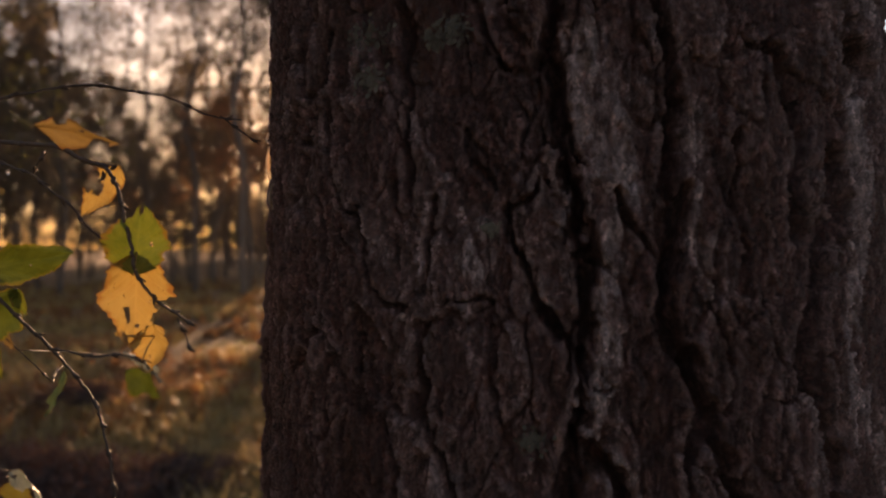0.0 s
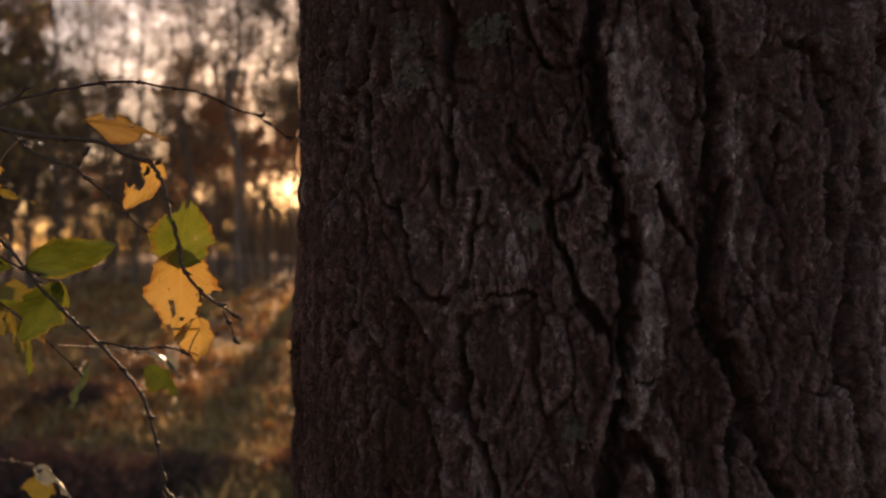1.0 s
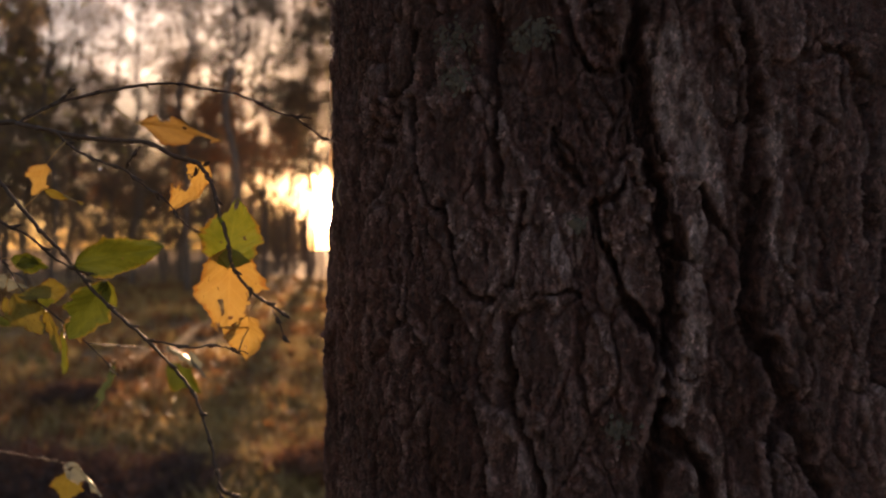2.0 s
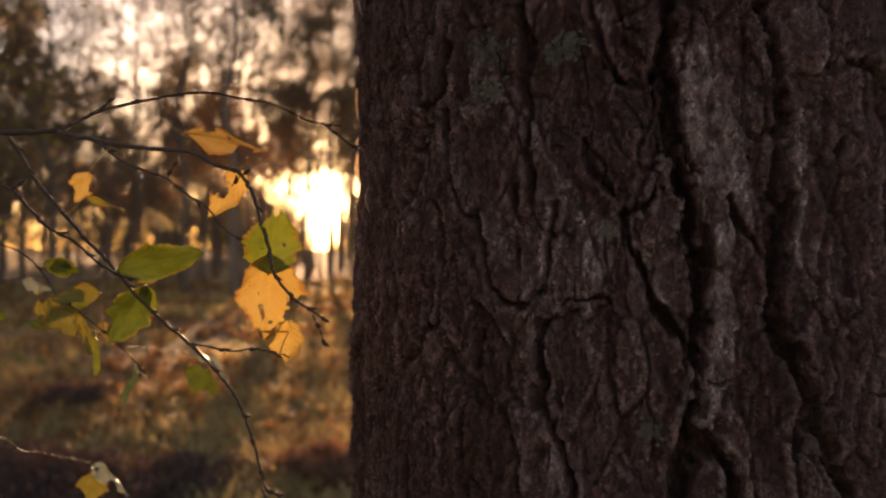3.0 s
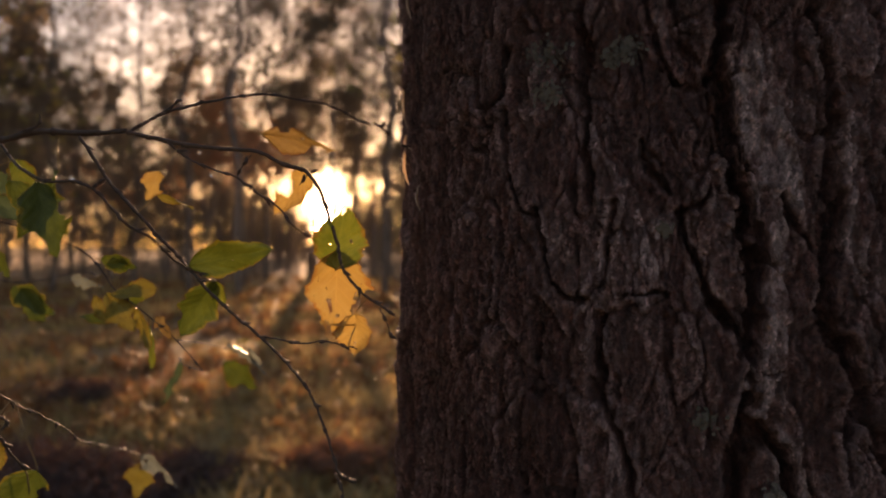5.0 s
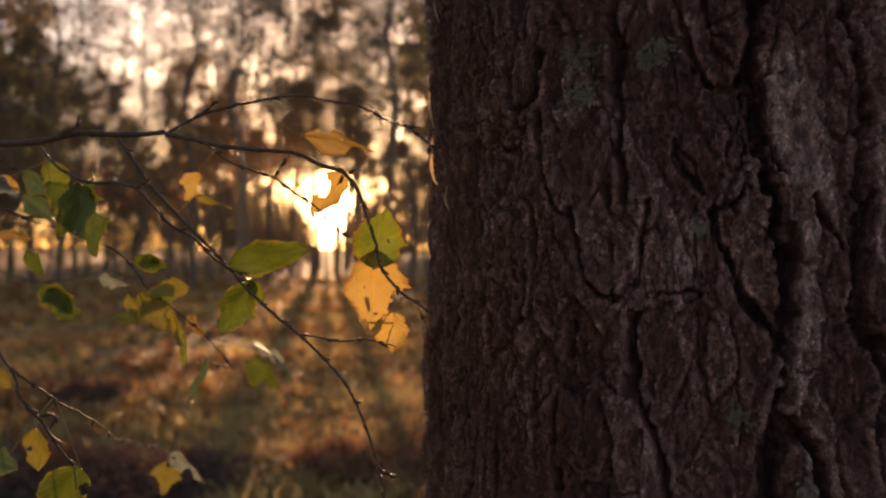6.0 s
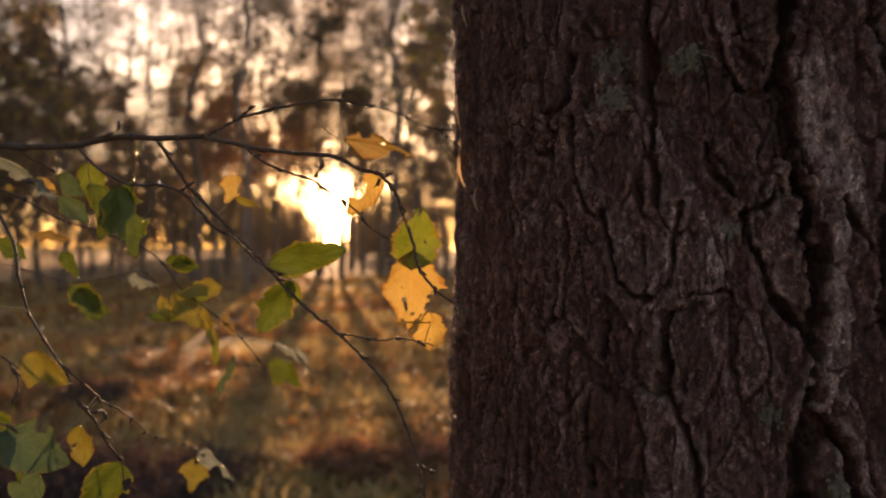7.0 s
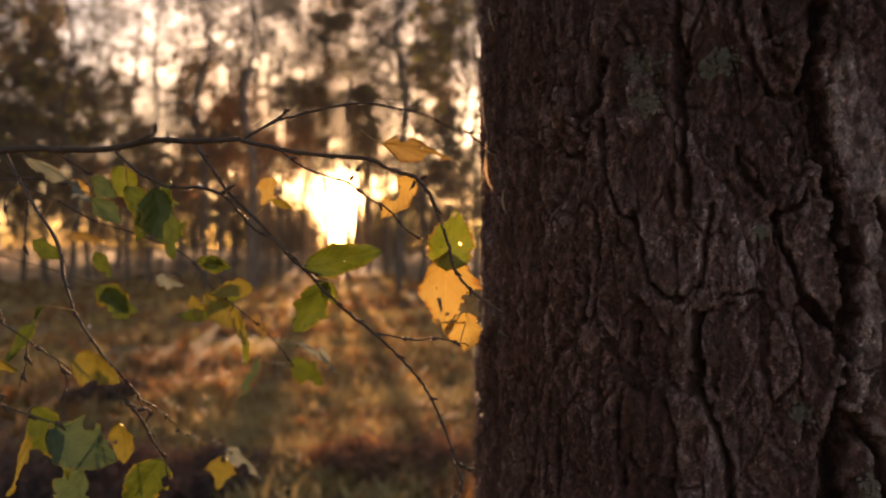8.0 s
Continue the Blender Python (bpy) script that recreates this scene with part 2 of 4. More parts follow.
def rough(x, y, seed, octaves=4, gain=0.5):
    total, size = 0, 1.0
    for o in range(octaves):
        total = total + size * drift(x * 2 ** o, y * 2 ** o, seed + o)
        size *= gain
    return total


def cells(x, y, seed):
    """Distance to the border between two cells, and the cell's own number."""
    ix, iy = np.floor(x), np.floor(y)
    near, second, own = np.full(x.shape, 9.0), np.full(x.shape, 9.0), np.zeros(x.shape)
    for dx in (-1, 0, 1):
        for dy in (-1, 0, 1):
            jx, jy = ix + dx, iy + dy
            d = np.hypot(jx + lattice(jx, jy, seed) - x, jy + lattice(jx, jy, seed + 7) - y)
            closer = d < near
            second = np.where(closer, near, np.minimum(second, d))
            own = np.where(closer, lattice(jx, jy, seed + 13), own)
            near = np.where(closer, d, near)
    return second - near, own


# ---- ground ----
def lie(x, y):
    """Height of the heath at a place."""
    x, y = np.asarray(x, float), np.asarray(y, float)
    near = np.clip(np.hypot(x, y) / 3.0, 0, 1)
    return near * (0.10 * rough(x / 3.1, y / 3.1, 5, 3) + 0.05 * drift(x / 0.8, y / 0.8, 9)) + 0.25 * np.clip(np.hypot(x, y) / 30, 0, 2) * drift(x / 15, y / 15, 3)


def build_ground():
    ring = np.concatenate([[0.0], np.geomspace(0.4, 3000, 150)])
    turn = np.linspace(0, 2 * math.pi, 240, endpoint=False)
    rr, tt = np.meshgrid(ring, turn, indexing="ij")
    x, y = rr * np.sin(tt), rr * np.cos(tt)
    z = lie(x, y) * np.clip((400 - rr) / 300, 0, 1)
    verts = np.stack([x.ravel(), y.ravel(), z.ravel()], 1)
    n = len(turn)
    faces = [(i * n + k, i * n + (k + 1) % n, (i + 1) * n + (k + 1) % n, (i + 1) * n + k) for i in range(len(ring) - 1) for k in range(n)]
    ob = mesh_object("ground", verts, faces, ground_material())
    return tagged(ob, "autumn heath ground of brown litter and dry grass", "ground", kind="structure")


build_ground()


def tree_mesh(seed, height, clear, spread, lean, leaf_size, leaf_count, limbs, pine_like, sway=0.14):
    """Trunk with limbs, and a crown of many small leaves hung in clumps, with gaps."""
    rng = random.Random(seed)
    wood = Shape()
    stout = 0.9 + 0.2 * rng.random()
    spine = [Vector((0, 0, -0.3))]
    for i in range(1, 9):
        f = i / 8
        spine.append(Vector((lean * f * f + rng.gauss(0, sway), rng.gauss(0, sway), height * f)))
    line = glide(spine, 3)
    base = (height * 0.0055 + 0.016) * stout
    wood.tube(line, [base * (1 - 0.92 * i / len(line)) + 0.012 for i in range(len(line))], 8)
    ends = []
    for i in range(limbs):
        f = clear + (1 - clear) * (i + rng.random()) / limbs
        k = min(len(line) - 2, int(f * (len(line) - 1)))
        p = line[k].copy()
        a = rng.uniform(0, 2 * math.pi)
        reach = spread * (1.15 - f * 0.75) * rng.uniform(0.6, 1.15)
        rise = rng.uniform(-0.12, 0.3) if pine_like else rng.uniform(0.25, 0.8)
        d = Vector((math.cos(a), math.sin(a), rise)).normalized()
        pts, size = [p], [max(0.016, base * (1 - f) * 0.45)]
        for j in range(5):
            d = (d + Vector((rng.gauss(0, 0.24), rng.gauss(0, 0.24), rng.gauss(0.02, 0.2) - (0 if pine_like else 0.07 * j)))).normalized()
            p = p + d * reach / 5
            pts.append(p.copy())
            size.append(size[0] * (1 - (j + 1) / 5.6))
            if j > 0:
                ends.append(p.copy())
            if j > 0 and rng.random() < 0.8:
                q = p.copy()
                e = (d + Vector((rng.gauss(0, 0.7), rng.gauss(0, 0.7), rng.gauss(0, 0.5)))).normalized()
                sub = [q.copy()]
                for _ in range(3):
                    e = (e + Vector((rng.gauss(0, 0.3), rng.gauss(0, 0.3), rng.gauss(0, 0.3)))).normalized()
                    q = q + e * reach * 0.13
                    sub.append(q.copy())
                wood.tube(sub, [0.012, 0.009, 0.006, 0.003], 3, False)
                ends += sub[1:]
        wood.tube(pts, size, 5, False)
    dice = np.random.default_rng(seed)
    ends = np.array([tuple(p) for p in ends])
    p = ends[dice.integers(0, len(ends), leaf_count)] + dice.normal(0, 1, (leaf_count, 3)) * np.array((1, 1, 0.7)) * (0.22 if pine_like else 0.3)
    r = leaf_size * dice.uniform(0.5, 1.4, (leaf_count, 1))
    a = dice.normal(0, 1, (leaf_count, 3))
    a /= np.linalg.norm(a, axis=1, keepdims=True)
    c = np.cross(a, dice.normal(0, 1, (leaf_count, 3)))
    c /= np.linalg.norm(c, axis=1, keepdims=True)
    crown = np.stack([p - a * r, p + c * r * 0.45 + a * r * 0.1, p + a * r, p - c * r * 0.45], 1).reshape(-1, 3)
    return wood, crown


PINE_NEEDLES = foliage("far_pine_needles", (0.08, 0.07, 0.05), (0.19, 0.155, 0.10), 0.65)


# ---- the near pine ----
PINE = Vector((0.106, 0.652, 0.0))
GIRTH = 0.252
FURROWS = []


def furrow(width, depth, *line):
    """A deep crack of the bark: metres round the trunk from the side that faces the path, and height."""
    FURROWS.append((width, depth, line))


furrow(0.0080, 0.0200, (-0.038, 1.476), (-0.044, 1.447), (-0.047, 1.421), (-0.043, 1.387), (-0.040, 1.369), (-0.036, 1.346), (-0.031, 1.332), (-0.030, 1.310), (-0.028, 1.292), (-0.026, 1.267), (-0.027, 1.242), (-0.030, 1.213), (-0.033, 1.193), (-0.037, 1.176), (-0.039, 1.156), (-0.041, 1.124))
furrow(0.0048, 0.0115, (-0.051, 1.338), (-0.057, 1.329), (-0.071, 1.322), (-0.067, 1.304), (-0.061, 1.288), (-0.054, 1.268), (-0.043, 1.253), (-0.029, 1.239))
furrow(0.0075, 0.0150, (-0.032, 1.193), (-0.022, 1.184), (-0.012, 1.172), (-0.007, 1.159), (-0.004, 1.140), (0.000, 1.122))
furrow(0.0081, 0.0160, (0.010, 1.468), (0.018, 1.432), (0.023, 1.404), (0.026, 1.371), (0.023, 1.339), (0.022, 1.311), (0.019, 1.283), (0.019, 1.257), (0.032, 1.236), (0.042, 1.213), (0.048, 1.185), (0.063, 1.152))
furrow(0.0035, 0.0075, (-0.007, 1.334), (-0.002, 1.315), (0.007, 1.305), (0.013, 1.296))
furrow(0.0031, 0.0067, (-0.023, 1.314), (-0.021, 1.296), (-0.023, 1.274), (-0.022, 1.256))
furrow(0.0014, 0.0037, (-0.024, 1.225), (-0.016, 1.222), (-0.008, 1.224))
furrow(0.0046, 0.0075, (-0.133, 1.482), (-0.131, 1.443), (-0.131, 1.409), (-0.129, 1.378), (-0.127, 1.348), (-0.125, 1.333))
furrow(0.0031, 0.0060, (-0.159, 1.327), (-0.155, 1.302), (-0.150, 1.279), (-0.141, 1.268), (-0.127, 1.266), (-0.118, 1.278), (-0.114, 1.302), (-0.110, 1.329))
furrow(0.0023, 0.0060, (-0.110, 1.268), (-0.095, 1.271), (-0.078, 1.269))
furrow(0.0045, 0.0090, (-0.118, 1.254), (-0.120, 1.232), (-0.120, 1.206), (-0.113, 1.193), (-0.106, 1.175), (-0.102, 1.156), (-0.100, 1.131))
furrow(0.0062, 0.0120, (-0.184, 1.432), (-0.186, 1.414), (-0.190, 1.402), (-0.200, 1.397))
furrow(0.0031, 0.0075, (-0.183, 1.394), (-0.180, 1.366), (-0.175, 1.340), (-0.169, 1.328), (-0.160, 1.320))
furrow(0.0016, 0.0037, (-0.295, 1.397), (-0.273, 1.396), (-0.251, 1.391), (-0.232, 1.396), (-0.220, 1.403))
furrow(0.0022, 0.0060, (-0.213, 1.251), (-0.203, 1.235), (-0.200, 1.212))
furrow(0.0030, 0.0075, (-0.158, 1.247), (-0.160, 1.226))
furrow(0.0031, 0.0075, (-0.168, 1.202), (-0.171, 1.178), (-0.170, 1.159), (-0.166, 1.133))
furrow(0.0035, 0.0075, (-0.218, 1.168), (-0.220, 1.144), (-0.215, 1.124), (-0.214, 1.104))
furrow(0.0043, 0.0075, (-0.324, 1.251), (-0.316, 1.219), (-0.309, 1.190), (-0.293, 1.153), (-0.281, 1.127), (-0.282, 1.098), (-0.275, 1.072))
furrow(0.0048, 0.0067, (-0.374, 1.531), (-0.338, 1.507), (-0.346, 1.493), (-0.373, 1.490))
furrow(0.0026, 0.0053, (-0.210, 1.441), (-0.208, 1.415), (-0.205, 1.400), (-0.190, 1.403))
furrow(0.0023, 0.0053, (-0.245, 1.363), (-0.239, 1.340), (-0.231, 1.309), (-0.229, 1.282))
furrow(0.0022, 0.0060, (-0.191, 1.284), (-0.193, 1.259), (-0.197, 1.246))
furrow(0.0024, 0.0053, (-0.266, 1.206), (-0.256, 1.185), (-0.248, 1.164), (-0.251, 1.140))
furrow(0.0028, 0.0040, (-0.096, 1.476), (-0.090, 1.449), (-0.084, 1.426), (-0.074, 1.406), (-0.056, 1.404), (-0.047, 1.417))
furrow(0.0018, 0.0030, (-0.090, 1.437), (-0.083, 1.414), (-0.071, 1.407))
furrow(0.0024, 0.0053, (-0.096, 1.370), (-0.093, 1.351), (-0.084, 1.343), (-0.077, 1.334))
furrow(0.0021, 0.0053, (-0.076, 1.463), (-0.070, 1.440), (-0.056, 1.434))
furrow(0.0075, 0.0140, (0.090, 1.413), (0.099, 1.400), (0.106, 1.380), (0.107, 1.354), (0.102, 1.334), (0.108, 1.314))
furrow(0.0131, 0.0180, (0.151, 1.465), (0.158, 1.442), (0.163, 1.425), (0.190, 1.423))
furrow(0.0134, 0.0180, (0.144, 1.349), (0.145, 1.325), (0.130, 1.300), (0.119, 1.273), (0.115, 1.247), (0.117, 1.217), (0.127, 1.185), (0.135, 1.157), (0.140, 1.132))
furrow(0.0028, 0.0067, (0.079, 1.268), (0.086, 1.248), (0.091, 1.228), (0.094, 1.207), (0.087, 1.187), (0.091, 1.167))
furrow(0.0047, 0.0120, (0.033, 1.335), (0.029, 1.313), (0.025, 1.288), (0.013, 1.262))
furrow(0.0045, 0.0120, (0.035, 1.243), (0.037, 1.221), (0.037, 1.199), (0.028, 1.178), (0.029, 1.156))
furrow(0.0042, 0.0110, (0.062, 1.365), (0.066, 1.346), (0.063, 1.326), (0.070, 1.300), (0.067, 1.275))
furrow(0.0024, 0.0060, (0.046, 1.268), (0.055, 1.249), (0.058, 1.224), (0.054, 1.205))
furrow(0.0025, 0.0060, (0.063, 1.450), (0.065, 1.424), (0.080, 1.415), (0.081, 1.385))


PALE = []


def pale_plate(u, z, wide, high, much=0.3, lean=0.0):
    """A paler plate of bark, on the right rim painted for side sky light; lean: how far its top leans to the side of
    lower u.
    """
    PALE.append((u, z, wide, high, much, lean))


pale_plate(-0.022, 1.401, 0.0148, 0.030, 0.85, 0.12)
pale_plate(-0.012, 1.355, 0.0138, 0.028, 0.94, 0.32)
pale_plate(-0.012, 1.294, 0.0064, 0.024, 0.85, 0)
pale_plate(-0.014, 1.242, 0.0086, 0.019, 0.59, 0)
pale_plate(-0.012, 1.182, 0.0148, 0.050, 0.51, 0.25)
pale_plate(0.037, 1.339, 0.0086, 0.042, 0.51, 0)
# right rim: the open sky's side light put into paler colour
pale_plate(0.163, 1.372, 0.0103, 0.028, 1.00, 0)
pale_plate(0.206, 1.445, 0.0072, 0.031, 1.00, 0.3)
pale_plate(0.166, 1.308, 0.0112, 0.041, 1.00, -0.1)
pale_plate(0.157, 1.229, 0.0093, 0.055, 0.85, 0.05)
pale_plate(0.187, 1.175, 0.0100, 0.039, 0.85, 0.4)
pale_plate(0.045, 1.291, 0.0122, 0.021, 0.51, 0.3)
pale_plate(0.042, 1.368, 0.0096, 0.019, 0.34, 0)
pale_plate(-0.147, 1.306, 0.0062, 0.020, 0.51, 0.25)
pale_plate(-0.088, 1.306, 0.0122, 0.025, 0.51, 0)
pale_plate(-0.083, 1.446, 0.0115, 0.009, 0.42, 0)
pale_plate(0.003, 1.384, 0.0095, 0.022, 0.34, 0.1)


def swell(turn, z):
    """How far the trunk is from round: a broad shoulder on one side, and a foot that widens downwards."""
    return 0.017 * np.exp(-((turn + 0.75) / 0.30) ** 2) - 0.005 * np.exp(-((turn + 0.17) / 0.3) ** 2) - 0.04 * np.clip(z - 1.3, -0.3, 0.3) * np.exp(-((turn + 0.2) / 0.6) ** 2)


def plate_tone(u, z):
    """Each plate's lightness, 0 to 1, with the painted pale plates added."""
    wu = u + 0.010 * rough(u / 0.05, z / 0.09, 21, 3) + 0.003 * drift(u / 0.008, z / 0.014, 24)
    wz = z + 0.012 * rough(u / 0.06, z / 0.07, 31, 3)
    tone = 0.22 * cells(wu / 0.046, wz / 0.15, 41)[1] + 0.20 * cells(wu / 0.019, wz / 0.05 + 7, 43)[1] + 0.14 * cells(wu / 0.008, wz / 0.016, 47)[1]
    fu = u + 0.004 * rough(u / 0.012, z / 0.02, 91, 3, 0.6)
    fz = z + 0.006 * rough(u / 0.014, z / 0.02, 95, 3, 0.6)
    for pu, pz, wide, high, much, lean in PALE:
        tone += much * np.exp(-(((fu - pu + lean * (fz - pz)) / wide) ** 4 + ((fz - pz) / high) ** 4)) * np.clip(0.8 + 0.9 * rough(u / 0.012, z / 0.02, 97, 3, 0.6), 0.3, 1.2)
    return np.clip(tone, 0, 1)


def bark_height(u, z):
    """How far the bark stands out at a place round (u) and up (z), in metres, and where it is split open (0 to 1)."""
    wu = u + 0.010 * rough(u / 0.05, z / 0.09, 21, 3) + 0.003 * drift(u / 0.008, z / 0.014, 24)
    wz = z + 0.012 * rough(u / 0.06, z / 0.07, 31, 3)
    gap, plate = cells(wu / 0.046, wz / 0.15, 41)
    gap2, plate2 = cells(wu / 0.019, wz / 0.05 + 7, 43)
    gap3, plate3 = cells(wu / 0.0085, wz / 0.018, 47)
    h = 0.005 * (plate - 0.5) + 0.0040 * (plate2 - 0.5) + 0.0014 * (plate3 - 0.5)
    h -= 0.0055 * np.clip(1 - gap / 0.10, 0, 1) * np.clip(0.5 + 1.2 * drift(u / 0.07, z / 0.1, 51) + np.clip((-0.18 - u) / 0.05, 0, 0.8), 0.0, 1.6)
    h -= 0.0045 * np.clip(1 - gap2 / 0.13, 0, 1) * np.clip(0.55 + 1.3 * drift(u / 0.04, z / 0.05, 53) + np.clip((-0.18 - u) / 0.05, 0, 0.4), 0, 1.3)
    h -= 0.0011 * np.clip(1 - gap3 / 0.10, 0, 1) * np.clip(0.5 + 1.3 * drift(u / 0.02, z / 0.03, 55), 0, 1)
    # thin scales lying one over the other
    for su, sz, seed, rise in ((0.030, 0.06, 61, 0.0024), (0.012, 0.024, 65, 0.0011)):
        n = rough(wu / su, wz / sz, seed, 4, 0.6) * 5
        step = np.floor(n)
        h += rise * (step + np.clip((n - step) * 9, 0, 1) - n * 0.6)
    # crumbling crust in patches
    crust = np.clip(0.35 + 1.7 * rough(u / 0.035, z / 0.04, 111, 2), 0, 1)
    gap4, crumb = cells(wu / 0.0030 + drift(u / 0.003, z / 0.003, 113), wz / 0.0036, 115)
    h += crust * (0.0017 * (crumb - 0.5) - 0.0010 * np.clip(1 - gap4 / 0.22, 0, 1))
    h += 0.0016 * (0.4 - np.abs(rough(u / 0.010, z / 0.032, 71, 3, 0.6)))
    # a thick plate low on the side that faces the clearing
    h += 0.005 * np.clip((1.230 - wz) / 0.004, 0, 1) * np.clip((-0.325 - wu) / 0.012, 0, 1)
    fu = u + 0.0026 * rough(u / 0.011, z / 0.020, 91, 3, 0.65)
    fz = z + 0.0040 * rough(u / 0.014, z / 0.02, 95, 3, 0.6)
    deep = np.clip(0.95 + 0.7 * drift(u / 0.03, z / 0.05, 83), 0.5, 1.25)
    ragged = np.clip(1 + 0.8 * drift(u / 0.012, z / 0.022, 81) + 0.5 * drift(u / 0.004, z / 0.007, 82), 0.45, 1.7)
    crack = np.zeros(u.shape)
    for width, depth, line in FURROWS:
        half = 0.5 * width
        a, c = [p[0] for p in line], [p[1] for p in line]
        here = (u > min(a) - 0.04) & (u < max(a) + 0.04) & (z > min(c) - 0.04) & (z < max(c) + 0.04)
        hu, hz = fu[here], fz[here]
        best = np.full(hu.shape, 9.0)
        for (u0, z0), (u1, z1) in zip(line, line[1:]):
            du, dz = u1 - u0, z1 - z0
            s = np.clip(((hu - u0) * du + (hz - z0) * dz) / (du * du + dz * dz), 0, 1)
            best = np.minimum(best, np.hypot(hu - u0 - s * du, (hz - z0 - s * dz) * 0.8))
        loose = min(0.004, 1.1 * half)
        best = best + loose * (1.1 * (plate2[here] - 0.5) + 0.7 * (plate3[here] - 0.5))
        wall = np.clip(1.75 - best / (half * ragged[here]), 0, 1.25) / 1.25
        # the walls break off in layers
        layer = wall * 5
        wall = 0.5 * wall + 0.1 * (np.floor(layer) + np.clip((layer - np.floor(layer)) * 4, 0, 1))
        crack[here] = np.maximum(crack[here], wall)
        h[here] -= 1.15 * depth * deep[here] * wall - 0.0008 * np.exp(-((best - 2.4 * half) / 0.004) ** 2)
    return h, crack


def build_pine():
    tree = thing("pine_tree", PINE, "old pine trunk with deeply furrowed grey-brown bark", "tree")
    fine = np.concatenate([np.arange(-1.82, -0.95, 0.0012 / GIRTH), np.arange(-0.95, 0.45, 0.0009 / GIRTH), np.arange(0.45, 1.25, 0.0013 / GIRTH)])
    turn = np.concatenate([fine, np.linspace(fine[-1], fine[0] + 2 * math.pi, 50)[1:-1]])
    up = np.concatenate([np.linspace(-0.1, 1.0, 50), np.arange(1.02, 1.13, 0.0013), np.arange(1.13, 1.47, 0.0009), np.arange(1.47, 1.585, 0.0013), np.geomspace(1.6, 11.0, 60)])
    tt, zz = np.meshgrid(turn, up)
    u = tt * GIRTH
    h, crack = bark_height(u, zz)
    flare = 0.10 * np.exp(-np.clip(zz, 0, 9) / 0.22)
    slim = np.where(zz < 2, 1 - 0.035 * (zz - 1.3), 0.9755 - 0.085 * (zz - 2))
    r = GIRTH * slim + swell(tt, zz) + flare * (1 + 0.35 * np.sin(tt * 5)) + h
    x, y = r * np.sin(tt) - 0.012 * (zz - 1.3), -r * np.cos(tt)
    rows, cols = zz.shape
    me = bpy.data.meshes.new("trunk")
    a = np.arange(rows * cols).reshape(rows, cols)
    b = np.roll(a, -1, 1)
    quads = np.stack([a[:-1], b[:-1], b[1:], a[1:]], -1).reshape(-1, 4)
    me.vertices.add(rows * cols)
    me.vertices.foreach_set("co", np.stack([x, y, zz], -1).astype(np.float32).ravel())
    me.loops.add(quads.size)
    me.loops.foreach_set("vertex_index", quads.astype(np.int32).ravel())
    me.polygons.add(len(quads))
    me.polygons.foreach_set("loop_start", np.arange(0, quads.size, 4, dtype=np.int32))
    me.polygons.foreach_set("use_smooth", np.ones(len(quads), dtype=bool))
    me.update(calc_edges=True)
    me.validate()
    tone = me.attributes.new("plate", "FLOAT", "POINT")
    # weathered scales paler, fresh splits red-brown, also painting the relief's light and shade
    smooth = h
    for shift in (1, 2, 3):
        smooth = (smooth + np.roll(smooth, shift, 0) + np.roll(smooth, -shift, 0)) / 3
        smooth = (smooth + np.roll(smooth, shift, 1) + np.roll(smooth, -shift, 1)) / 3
    worn_or_lit = np.clip((h - smooth) / 0.0016, 0, 1)
    tone.data.foreach_set("value", ((plate_tone(u, zz) + 0.4 * worn_or_lit) * (1 - 0.6 * crack)).astype(np.float32).ravel())
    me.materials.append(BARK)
    trunk = new("trunk", me)
    trunk.parent = tree
    wood, crown = tree_mesh(12, 14.5, 0.58, 2.6, 0.0, 0.10, 5000, 26, True, sway=0.0)
    mesh_object("limbwork", wood.v, wood.f, FAR_BARK, tree, "high pine limbs")
    mesh_object("crown", crown, np.arange(len(crown)).reshape(-1, 4), PINE_NEEDLES, tree, "high crown of pine needles", smooth=False)
    return tree


def lichen_patch(tree, u, z, size, rng):
    """A crust of small leafy lobes."""
    s = Shape()
    count = int(80 + size * 12000)
    us = np.array([u + rng.gauss(0, size * 0.42) for _ in range(count)])
    zs = np.array([z + rng.gauss(0, size * 0.42) for _ in range(count)])
    rs = GIRTH * (1 - 0.035 * (zs - 1.3)) + swell(us / GIRTH, zs) + bark_height(us, zs)[0]
    for pu, pz, pr in zip(us, zs, rs):
        t = pu / GIRTH
        out = Vector((math.sin(t), -math.cos(t), 0))
        p = out * pr + Vector((-0.012 * (pz - 1.3), 0, pz))
        a = out.cross(Vector((0, 0, 1))).normalized()
        r = rng.uniform(0.0007, 0.0019)
        tip = p + out * rng.uniform(-0.0003, 0.0009)
        k = 6
        ring = [tip + (a * math.cos(2 * math.pi * j / k) + Vector((0, 0, 1)) * math.sin(2 * math.pi * j / k)) * r * rng.uniform(0.6, 1.3) + out * rng.uniform(-0.0006, 0.0008) for j in range(k)]
        s.add([p + out * 0.0003] + ring, [(0, j + 1, (j + 1) % k + 1) for j in range(k)])
    return mesh_object("lichen", s.v, s.f, LICHEN, tree, "grey-green crusty lichen")


FLAKE = foliage("papery_bark", (0.62, 0.50, 0.38), (0.74, 0.62, 0.5), 0.6)
pine = build_pine()
rng = random.Random(11)
lichen_patch(pine, -0.1548, 1.430, 0.012, rng)
lichen_patch(pine, -0.1527, 1.403, 0.010, rng)
lichen_patch(pine, -0.1048, 1.4295, 0.011, rng)
lichen_patch(pine, -0.1137, 1.4231, 0.006, rng)
lichen_patch(pine, -0.0576, 1.1914, 0.008, rng)
lichen_patch(pine, -0.0162, 1.1457, 0.009, rng)
